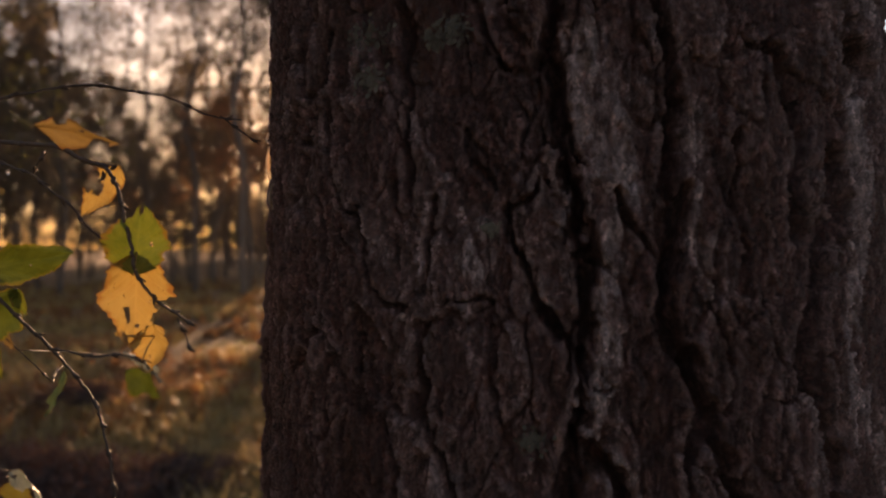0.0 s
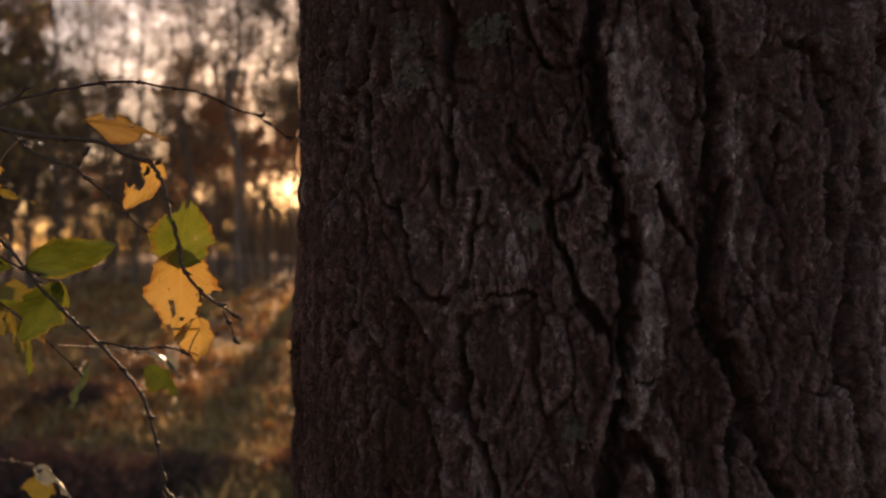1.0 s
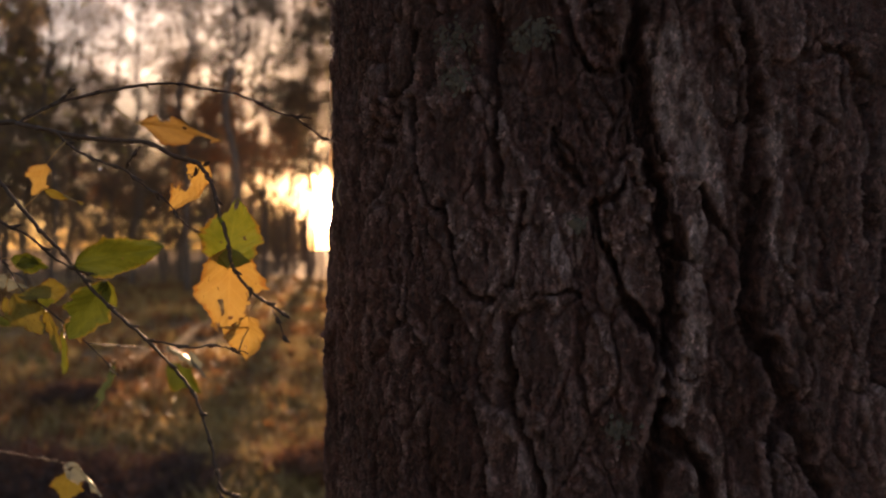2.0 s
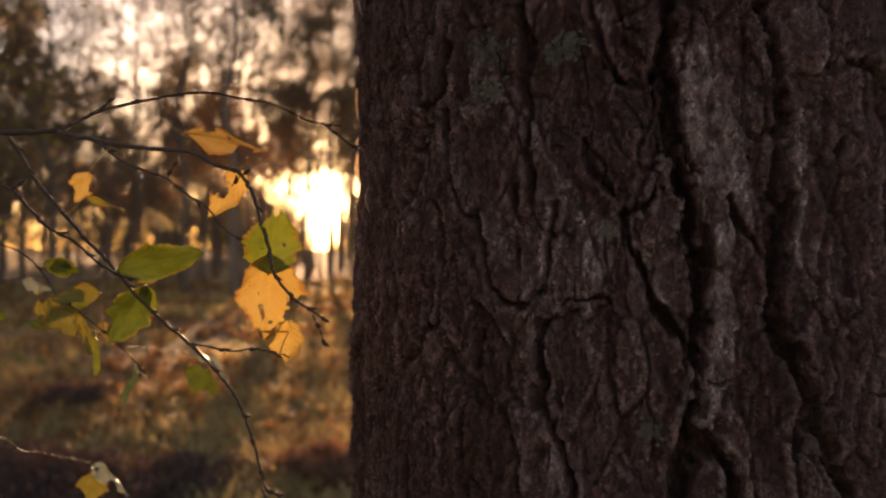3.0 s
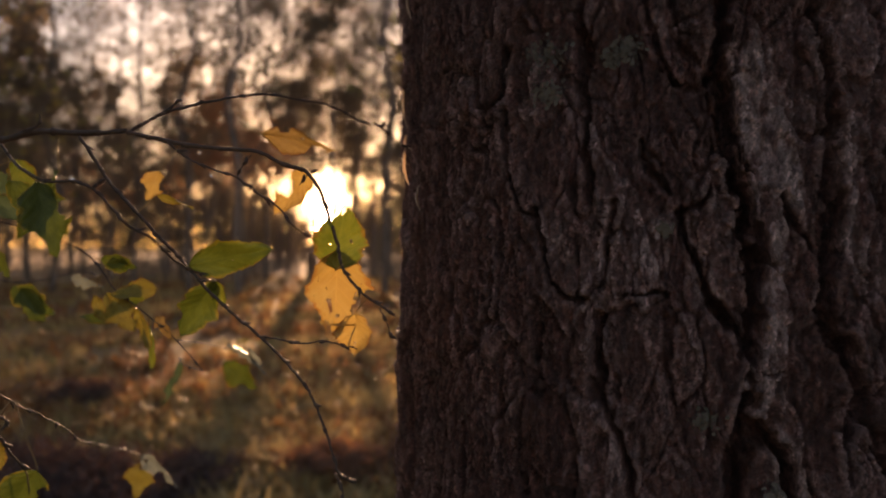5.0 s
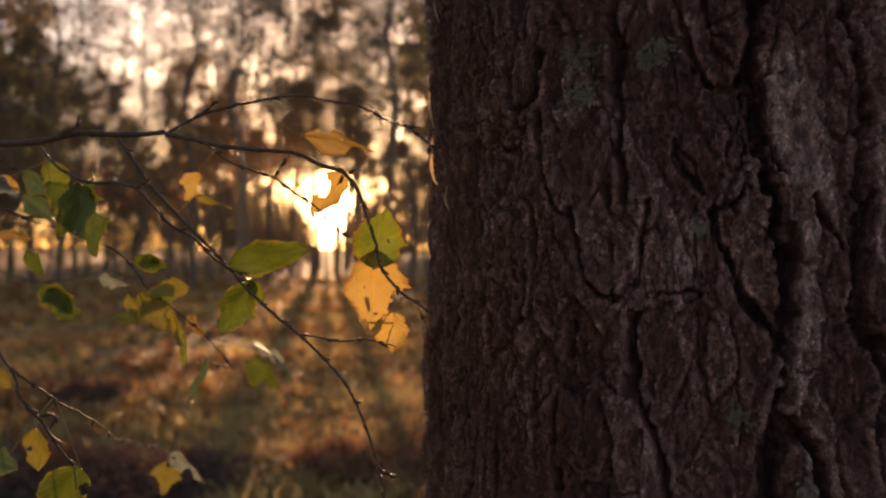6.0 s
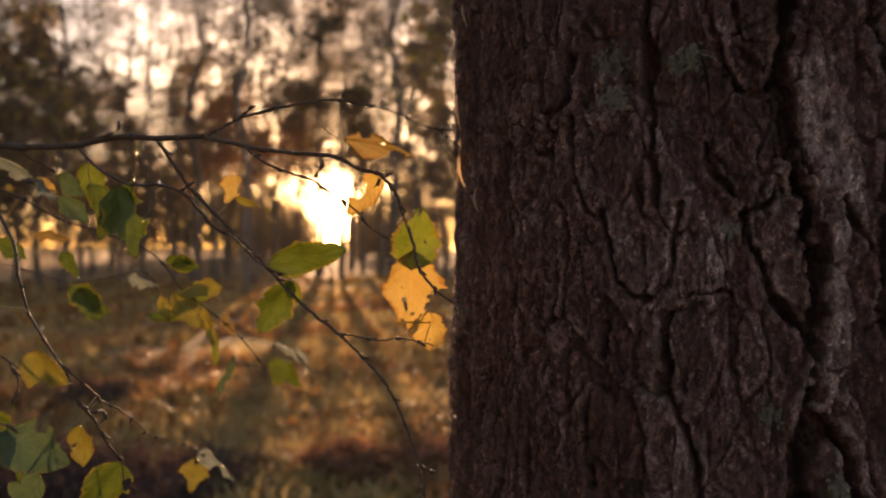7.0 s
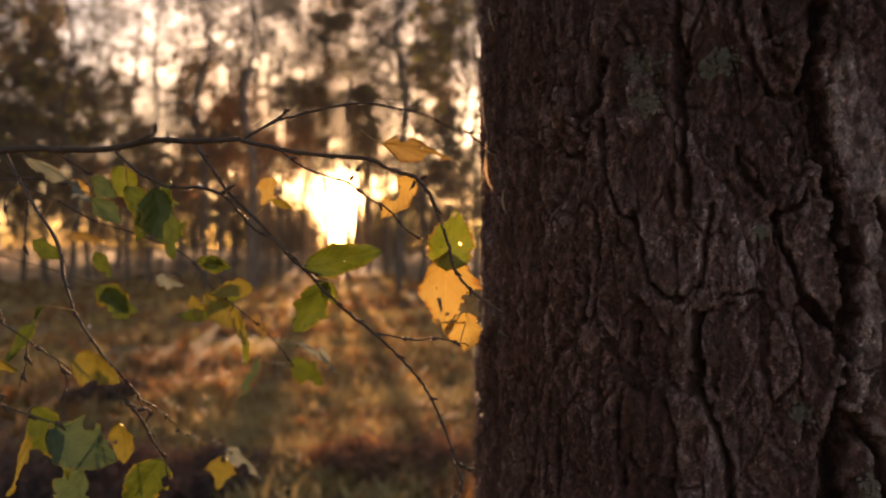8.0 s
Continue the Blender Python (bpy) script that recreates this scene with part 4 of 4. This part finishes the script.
leaf('yellow', (-0.395, 0.334, 1.237), (-0.365, 0.334, 1.225), 0.0274, turn=25, curl=0.3, stalk=(-0.393, 0.368, 1.230))
leaf('green', (-0.432, 0.370, 1.263), (-0.449, 0.370, 1.228), 0.0146, turn=40, curl=0.3, fold=0.5, stalk=(-0.421, 0.386, 1.259))
leaf('yellow', (-0.469, 0.370, 1.229), (-0.445, 0.370, 1.224), 0.0139, turn=20, stalk=(-0.473, 0.360, 1.213))
leaf('teal', (-0.428, 0.370, 1.187), (-0.383, 0.370, 1.167), 0.0381, turn=-10, curl=0.3, stalk=(-0.426, 0.368, 1.192))
leaf('green', (-0.443, 0.380, 1.200), (-0.416, 0.380, 1.156), 0.0269, turn=25, curl=0.3, stalk=(-0.441, 0.364, 1.197))
leaf('teal', (-0.431, 0.420, 1.148), (-0.447, 0.420, 1.120), 0.0309, turn=20, stalk=(-0.406, 0.445, 1.194))
leaf('green', (-0.389, 0.448, 1.147), (-0.414, 0.448, 1.110), 0.0408, turn=-15, curl=0.2, stalk=(-0.410, 0.458, 1.189))
leaf('yellow', (-0.420, 0.447, 1.173), (-0.415, 0.447, 1.143), 0.0252, turn=15, bites=((0.5, -0.9, 0.12), (0.45, -0.4, 0.06)), stalk=(-0.410, 0.458, 1.189))
leaf('yellow', (-0.454, 0.400, 1.183), (-0.467, 0.400, 1.136), 0.0163, turn=35, stalk=(-0.439, 0.365, 1.197))
leaf('yellow', (-0.431, 0.730, 1.067), (-0.437, 0.730, 1.029), 0.0420, turn=10, bites=((0.0, 0.0, 0.20), (0.72, 0.95, 0.24), (0.72, -0.95, 0.24)), label="small heart-shaped yellow birch leaf", stalk=(-0.418, 0.728, 1.061))
leaf('grey', (-0.416, 0.690, 1.087), (-0.375, 0.690, 1.060), 0.0230, turn=35, curl=0.4, fold=0.5, stalk=(-0.411, 0.690, 1.080))
leaf('teal', (-0.401, 0.765, 1.174), (-0.419, 0.765, 1.120), 0.0171, turn=50, stalk=(-0.401, 0.755, 1.177))
leaf('lime', (-0.375, 0.600, 1.266), (-0.403, 0.600, 1.239), 0.0274, turn=30, stalk=(-0.385, 0.580, 1.254))
leaf('yellow', (-0.378, 0.580, 1.247), (-0.363, 0.580, 1.211), 0.0174, turn=30, stalk=(-0.377, 0.580, 1.248))
leaf('brown', (-0.359, 0.580, 1.239), (-0.346, 0.580, 1.218), 0.0154, turn=20, stalk=(-0.363, 0.580, 1.236))
leaf('green', (-0.406, 0.620, 1.236), (-0.445, 0.620, 1.233), 0.0233, turn=20, stalk=(-0.389, 0.580, 1.257))
leaf('lime', (-0.373, 0.600, 1.229), (-0.369, 0.600, 1.190), 0.0144, turn=40, stalk=(-0.366, 0.580, 1.238))
leaf('yellow', (-0.422, 0.600, 1.256), (-0.412, 0.600, 1.230), 0.0174, turn=20, stalk=(-0.409, 0.584, 1.275))
leaf('brown', (-0.229, 0.400, 1.369), (-0.180, 0.405, 1.361), 0.0190, turn=50, curl=0.15, bites=((0.3, 0.9, 0.08), (0.75, -0.8, 0.12), (0.9, 0.6, 0.1)), holes=((0.55, 0.3, 0.03),), label='thin torn orange-green birch leaf seen nearly edge-on', stalk=None)
leaf('orange', (-0.209, 0.465, 1.354), (-0.233, 0.465, 1.320), 0.0270, turn=15, bites=((0.45, -0.9, 0.2), (0.5, -0.3, 0.12), (0.95, 0.5, 0.08)), label='half-eaten orange birch leaf', stalk=(-0.223, 0.445, 1.356))
leaf('green', (-0.588, 0.760, 1.254), (-0.538, 0.760, 1.222), 0.0379, turn=15, stalk=(-0.589, 0.759, 1.258))
leaf('lime', (-0.412, 0.600, 1.282), (-0.389, 0.600, 1.287), 0.0158, turn=10, stalk=(-0.416, 0.587, 1.283))
leaf('green', (-0.438, 0.500, 1.348), (-0.404, 0.500, 1.306), 0.0298, turn=15, stalk=(-0.436, 0.492, 1.366))


# ---- the wood behind the clearing ----
def wood_tree(name, label, seed, mat, **shape):
    tree = thing(name, (0, 0, 0), label, "tree", "trees of the wood behind the clearing")
    wood, crown = tree_mesh(seed, **shape)
    mesh_object("trunk", wood.v, wood.f, FAR_BARK, tree)
    mesh_object("crown", crown, np.arange(len(crown)).reshape(-1, 4), mat, tree, smooth=False)
    return tree


DULL = foliage("far_dull_leaves", (0.13, 0.10, 0.07), (0.28, 0.205, 0.125), 0.7)
RUST = foliage("far_rust_leaves", (0.42, 0.17, 0.08), (0.6, 0.28, 0.13), 0.7)
GOLD = foliage("far_gold_leaves", (0.2, 0.19, 0.05), (0.5, 0.34, 0.09), 0.6)

KINDS = [
    wood_tree("pine_tree", "tall dark pine at the far side of the clearing", 1, PINE_NEEDLES, height=14, clear=0.42, spread=2.8, lean=0.4, leaf_size=0.175, leaf_count=3100, limbs=26, pine_like=True),
    wood_tree("pine_tree", "slender dark pine with a thin crown", 2, PINE_NEEDLES, height=12, clear=0.45, spread=2.2, lean=-0.5, leaf_size=0.115, leaf_count=2100, limbs=22, pine_like=True),
    wood_tree("birch_tree", "thinly leaved brown birch in the wood", 3, DULL, height=11, clear=0.22, spread=2.8, lean=0.3, leaf_size=0.115, leaf_count=3400, limbs=28, pine_like=False),
    wood_tree("birch_tree", "almost bare birch with many fine branches", 4, DULL, height=13, clear=0.25, spread=3.0, lean=-0.6, leaf_size=0.068, leaf_count=3500, limbs=38, pine_like=False),
    wood_tree("oak_tree", "low oak with rust-red autumn leaves", 5, RUST, height=6.1, clear=0.55, spread=3.3, lean=0.2, leaf_size=0.07, leaf_count=3000, limbs=26, pine_like=False),
    wood_tree("birch_tree", "birch with scattered golden leaves", 6, GOLD, height=10, clear=0.32, spread=3.6, lean=-0.3, leaf_size=0.055, leaf_count=2000, limbs=36, pine_like=False),
    wood_tree("shrub", "brown leafless shrub at the edge of the wood", 7, DULL, height=4.6, clear=0.06, spread=1.6, lean=0.3, leaf_size=0.098, leaf_count=1250, limbs=18, pine_like=False),
    wood_tree("pine_tree", "tall pine with a long bare trunk and high crown", 8, PINE_NEEDLES, height=16, clear=0.62, spread=2.4, lean=0.3, leaf_size=0.14, leaf_count=3000, limbs=22, pine_like=True),
    wood_tree("birch_tree", "tall thin birch with a high open crown", 9, DULL, height=15, clear=0.46, spread=3.0, lean=-0.4, leaf_size=0.079, leaf_count=3800, limbs=40, pine_like=False),
    wood_tree("birch_tree", "leafless birch with a haze of fine twigs", 10, DULL, height=13, clear=0.2, spread=2.6, lean=0.5, leaf_size=0.060, leaf_count=3700, limbs=46, pine_like=False),
]
PLANTED = set()


def plant(kind, turn, far, size=1.0, spin=None, rng=random.Random(5)):
    """A tree at a bearing (degrees to the right of the y axis) and a distance."""
    x, y = far * math.sin(radians(turn)), far * math.cos(radians(turn))
    m = Matrix.Translation((x, y, float(lie(x, y)))) @ Matrix.Rotation(rng.uniform(0, 6.28) if spin is None else spin, 4, "Z")
    if 7 < turn < 31 and far > 35:
        return None     # the near trunk always stands before these bearings
    first = KINDS[kind]
    if kind not in PLANTED:
        PLANTED.add(kind)
        first.matrix_basis = m
        first.scale = (size,) * 3
        return first
    ob = copy_thing(first, m)
    ob.scale = (size,) * 3
    return ob


rng = random.Random(77)
# the far belt
for i in range(92):
    bearing = -42 + i * 0.8 + rng.uniform(-0.4, 0.4)
    far = rng.uniform(52, 92)
    side = far * math.sin(radians(bearing - SUN_TURN))
    if side > 4.2 or side < -6.2:
        plant(rng.choice((0, 0, 1, 1, 2, 2)), bearing, far, rng.uniform(0.85, 1.1))
    elif abs(bearing - SUN_TURN) > 1.3:
        plant(1, bearing, rng.uniform(56, 70), rng.uniform(1.28, 1.4))
# undergrowth at its edge, thinner where the sun stands
for i in range(86):
    bearing = -42 + i * 0.84 + rng.uniform(-0.5, 0.5)
    far = rng.uniform(42, 64)
    side = far * math.sin(radians(bearing - SUN_TURN))
    if side > 3.2 or side < -6.0:
        plant(6, bearing, far, rng.uniform(0.7, 1.3))
    elif side > 2.4 or side < -2.4:
        plant(6, bearing, far, rng.uniform(0.6, 0.8))
for bearing, far, size in ((-10.6, 88, 1.0), (-7.0, 84, 0.9), (-6.0, 90, 1.1), (-11.4, 80, 1.1)):
    plant(6, bearing, far, size)
for bearing, far, size in ((-12.0, 60, 1.0), (-11.1, 64, 1.05), (-10.3, 58, 1.0), (-7.3, 58, 1.0), (-6.4, 62, 1.0)):
    plant(8, bearing, far, size)
for bearing, far, size in ((-15.6, 88, 1.6), (-15.0, 92, 1.45), (-14.5, 86, 1.55), (-13.9, 91, 1.5), (-13.4, 87, 1.6), (-12.8, 92, 1.4), (-12.2, 88, 1.5), (-11.6, 90, 1.3), (-11.0, 86, 1.4), (-6.6, 90, 1.4), (-6.0, 86, 1.5), (-5.3, 91, 1.5)):
    plant(6, bearing, far, size)
# thin leafless birches that break up the bright gap
for bearing, far, size in ((-13.2, 90, 0.7), (-12.7, 86, 0.66), (-12.2, 94, 0.7), (-11.8, 84, 0.62), (-11.4, 88, 0.66), (-10.9, 96, 0.7), (-10.5, 86, 0.62), (-6.8, 94, 0.68), (-6.3, 88, 0.64), (-5.8, 95, 0.7), (-5.3, 86, 0.66)):
    plant(9, bearing, far, size)
for i in range(30):
    bearing = -15 + i * 0.44 + rng.uniform(-0.2, 0.2)
    if abs(bearing - SUN_TURN) > 1.5:
        plant(6, bearing, rng.uniform(62, 88), rng.uniform(0.55, 0.85))
for i in range(15):
    plant(6, -27 + i * 0.9 + rng.uniform(-0.3, 0.3), rng.uniform(58, 88), rng.uniform(0.95, 1.3))
# nearer trees on both sides of the bright gap in the crowns
for kind, bearing, far, size in ((0, -38, 22, 1.0), (2, -36, 30, 1.1), (2, -34.5, 24, 1.05), (2, -32.3, 32, 1.15), (0, -30.6, 44, 1.1), (2, -28.4, 46, 1.0), (2, -19.0, 44, 1.1), (2, -16.4, 46, 1.1), (2, -20.2, 38, 0.95), (2, -33.5, 27, 1.05), (9, -31, 30, 1.0), (3, -29.6, 34, 0.95), (4, -26, 42, 0.95), (9, -24.4, 34, 0.95), (9, -22.8, 27, 0.95), (3, -22.6, 40, 0.9), (4, -21, 46, 1.0),
                                 (9, -19.4, 30, 1.0), (9, -20.6, 29, 0.95), (9, -17.6, 28, 1.0), (3, -14.2, 36, 1.1), (3, -18.0, 32, 1.1), (9, -16.8, 33, 1.1), (8, -15.2, 32, 1.0), (4, -15.4, 24, 1.0), (9, -26.8, 33, 1.0), (8, -13.4, 29, 1.0), (8, -11.6, 36, 1.0), (8, -10.0, 33, 1.1), (8, -9.4, 44, 1.1), (8, -7.2, 40, 1.05),
                                 (8, -6.4, 34, 1.0), (8, -5.0, 31, 1.0), (8, -3.6, 33, 1.05), (9, -2.4, 27, 1.1), (3, -1.0, 30, 1.1), (9, 0.2, 30, 1.1), (8, 2.0, 27, 1.0), (8, 1.2, 31, 1.1), (2, 4.5, 27, 1.1), (7, 9, 30, 1.0), (1, 13, 28, 1.0), (0, 18, 30, 1.1)):
    plant(kind, bearing, far, size)
plant(5, 7.5, 10.5, 1.0)
plant(5, -36, 13.0, 0.9)
# unseen trees added left and behind, to keep frontal sky light off the trunk
for i in range(24):
    plant(rng.choice((0, 0, 1, 2)), 205 + i * 4.6 + rng.uniform(-1.5, 1.5), rng.uniform(11, 22), rng.uniform(0.9, 1.15))
for i in range(3):
    plant(rng.choice((0, 1, 2)), 180 + i * 8 + rng.uniform(-1.5, 1.5), rng.uniform(17, 27), rng.uniform(0.9, 1.15))
plant(9, -26.3, 34, 0.9)
plant(9, -24.9, 40, 0.9)
# low growth far behind the belt, open where the sun stands
for i in range(45):
    bearing = -17.5 + i * 0.4 + rng.uniform(-0.12, 0.12)
    far = rng.uniform(100, 130)
    if abs(bearing - SUN_TURN) > 1.6:
        plant(rng.choice((2, 6, 6)), bearing, far, (rng.uniform(0.6, 0.85) if abs(bearing - SUN_TURN) > 2.4 else 0.5) * far / 110)
    elif rng.random() < 0.6:
        plant(6, bearing, far, rng.uniform(0.45, 0.6))
for bearing, far, size in ((-12.4, 37, 0.64), (-11.0, 35, 0.62), (-9.7, 38, 0.76), (-8.9, 33, 0.74), (-8.3, 37, 0.78), (-7.5, 36, 0.76), (-6.4, 37, 0.62), (-5.2, 35, 0.64)):
    plant(8, bearing, far, size)
for bearing, far in ((-19.0, 24), (-15.5, 22), (-4.2, 22)):
    plant(8, bearing, far, 1.0)
plant(5, 4.5, 7.5, 1.0)
plant(2, -29.4, 27, 0.95)
plant(3, -24.2, 31, 1.0)
for bearing, far in ((-28.2, 24),):
    plant(9, bearing, far, 1.0)
plant(7, -0.75, 40, 1.1)
plant(0, -2.2, 46, 1.05)
# a lone pine whose trunk's shadow lies across the clearing
plant(7, -8.15, 28.0, 1.0, 0.4)


# ---- heath plants ----
def blades(s, rng, x, y, z, count, tall, wide, splay):
    for _ in range(count):
        a = rng.uniform(0, 6.28)
        out = Vector((math.cos(a), math.sin(a), 0))
        side = Vector((-out.y, out.x, 0)) * wide * rng.uniform(0.5, 1.2)
        h = tall * rng.uniform(0.5, 1.15)
        p = Vector((x, y, z)) + out * rng.uniform(0, 0.06)
        q = p + out * splay * h * 0.4 + Vector((0, 0, h * 0.65))
        r = p + out * splay * h * rng.uniform(0.8, 1.4) + Vector((0, 0, h * rng.uniform(0.75, 1.05)))
        s.add([p - side, p + side, q + side * 0.7, q - side * 0.7, r], [(0, 1, 2, 3), (3, 2, 4)])


def heath(name, label, mat, seed, count, near, far, tall, wide, patch, splay=0.6, left=-40, right=24):
    rng = random.Random(seed)
    dice = np.random.default_rng(seed)
    s = Shape()
    d = near * (far / near) ** dice.random(count * 4)
    a = np.radians(dice.uniform(left, right, count * 4))
    x, y = d * np.sin(a), d * np.cos(a)
    good = np.flatnonzero(drift(x / patch, y / patch, seed) > dice.uniform(-0.25, 0.25, count * 4))[:count]
    low = lie(x, y)
    for i in good:
        blades(s, rng, x[i], y[i], low[i] - 0.02, 7, tall * (1 + 0.02 * d[i]), wide * (1 + d[i] * 0.12), splay)
    return tagged(mesh_object(name, s.v, s.f, mat, smooth=False), label, "grass", kind="stuff")


STRAW = foliage("dry_grass", (0.36, 0.23, 0.09), (0.56, 0.42, 0.18), 0.45)
RUSSET = foliage("russet_bracken", (0.20, 0.09, 0.038), (0.34, 0.17, 0.065), 0.4)
MOSS = foliage("green_moss_grass", (0.12, 0.115, 0.035), (0.28, 0.24, 0.08), 0.4)
BROWN_HEATHER = foliage("brown_heather", (0.11, 0.05, 0.03), (0.24, 0.11, 0.06), 0.3)
HEATHER = foliage("dark_heather", (0.035, 0.02, 0.018), (0.10, 0.05, 0.035), 0.2)
heath("dry_grass", "straw-coloured dry grass of the clearing", STRAW, 21, 5600, 3.2, 32, 0.13, 0.006, 2.2)
heath("bracken", "russet withered bracken and heather of the clearing", RUSSET, 22, 3200, 3.2, 32, 0.15, 0.010, 2.6)
heath("dry_grass", "straw-coloured dry grass round the pine", STRAW, 24, 2600, 1.2, 16, 0.12, 0.006, 2.2, left=24, right=320)
heath("moss_grass", "olive green grass and moss tufts", MOSS, 23, 2200, 3.2, 20, 0.07, 0.007, 1.4)


def heather_bush(x, y, size, tall, seed, label, mat=HEATHER):
    bush = thing("heather_bush", (x, y, float(lie(x, y)) - 0.02), label, "bush", "heather bushes")
    rng = random.Random(seed)
    stems, tips = Shape(), Shape()
    for _ in range(90):
        a, out = rng.uniform(0, 6.28), size * math.sqrt(rng.random())
        foot = Vector((math.cos(a) * out * 0.35, math.sin(a) * out * 0.35, 0))
        top = Vector((math.cos(a) * out, math.sin(a) * out, tall * (1 - 0.55 * (out / size) ** 2) * rng.uniform(0.7, 1.15)))
        mid = foot.lerp(top, 0.5) + Vector((rng.gauss(0, 0.03), rng.gauss(0, 0.03), 0.03))
        stems.tube([foot, mid, top], [0.004, 0.003, 0.0015], 5, False)
        for _ in range(34):
            f = rng.uniform(0.3, 1.05)
            p = foot.lerp(mid, f * 2) if f < 0.5 else mid.lerp(top, f * 2 - 1)
            p = p + Vector((rng.gauss(0, 0.022), rng.gauss(0, 0.022), rng.gauss(0, 0.02)))
            d = Vector((rng.gauss(0, 1), rng.gauss(0, 1), rng.gauss(0.8, 0.8))).normalized()
            b = d.orthogonal().normalized()
            r = rng.uniform(0.010, 0.024)
            tips.add([p - d * r, p + b * r * 0.3, p + d * r, p - b * r * 0.3], [(0, 1, 2, 3)])
    mesh_object("woody_base", stems.v, stems.f, FAR_BARK, bush)
    mesh_object("foliage", tips.v, tips.f, mat, bush, smooth=False)
    return bush


heather_bush(-1.95, 3.95, 0.50, 0.21, 1, "dark brown heather bush in the clearing")
heather_bush(-1.45, 3.95, 0.42, 0.19, 2, "dark brown heather bush in the clearing")
heather_bush(-2.9, 5.7, 0.34, 0.20, 3, "small dark heather bush in the clearing")
heather_bush(-0.70, 4.1, 0.30, 0.19, 4, "reddish brown heather bush beside the pine", BROWN_HEATHER)
heather_bush(-2.5, 4.0, 0.50, 0.23, 5, "dark brown heather bush in the clearing")
heather_bush(-1.7, 3.55, 0.48, 0.20, 6, "dark brown heather bush in the clearing")
heather_bush(-2.3, 3.6, 0.45, 0.20, 7, "dark brown heather bush in the clearing")
heather_bush(-0.25, 4.3, 0.34, 0.17, 8, "reddish brown heather bush beside the pine", BROWN_HEATHER)


# ---- the sun and an added glow for its aureole and bloom, far behind the wood ----
def sun_material():
    m, t, p = material("sun_with_glow")
    c = t.nodes.new("ShaderNodeTexCoord")
    out = t.nodes.new("ShaderNodeVectorMath")
    out.operation = "LENGTH"
    t.links.new(c.outputs["Object"], out.inputs[0])

    def calc(op, a, b):
        n = t.nodes.new("ShaderNodeMath")
        n.operation = op
        for socket, value in zip(n.inputs, (a, b)):
            if isinstance(value, (int, float)):
                socket.default_value = value
            else:
                t.links.new(value, socket)
        return n.outputs[0]

    degree = 2500 * math.tan(radians(1.0))
    disc = calc("MULTIPLY", calc("LESS_THAN", out.outputs["Value"], 0.27 * degree), 400.0)
    # wide added glow that stands in for bloom round the disc
    bloom = calc("MULTIPLY", calc("POWER", math.e, calc("DIVIDE", out.outputs["Value"], -0.7 * degree)), 24.0)
    glow = t.nodes.new("ShaderNodeEmission")
    glow.inputs["Color"].default_value = (1.0, 0.86, 0.64, 1)
    t.links.new(calc("ADD", disc, bloom), glow.inputs["Strength"])
    clear = t.nodes.new("ShaderNodeBsdfTransparent")
    both = t.nodes.new("ShaderNodeAddShader")
    t.links.new(glow.outputs[0], both.inputs[0])
    t.links.new(clear.outputs[0], both.inputs[1])
    t.links.new(both.outputs[0], t.nodes["Material Output"].inputs["Surface"])
    return m


disc = bmesh.new()
bmesh.ops.create_circle(disc, cap_ends=True, segments=96, radius=2500 * math.tan(radians(4.0)))
me = bpy.data.meshes.new("sun_disc")
disc.to_mesh(me)
disc.free()
me.materials.append(sun_material())
ball = new("sun_disc", me)
ball.matrix_world = look(toward(SUN_TURN, SUN_LIFT) * 2500 + Vector((0, 0, 1.3)), (0, 0, 1.3))
tagged(ball, "low setting sun with an added glow round it", "sun", kind="structure")
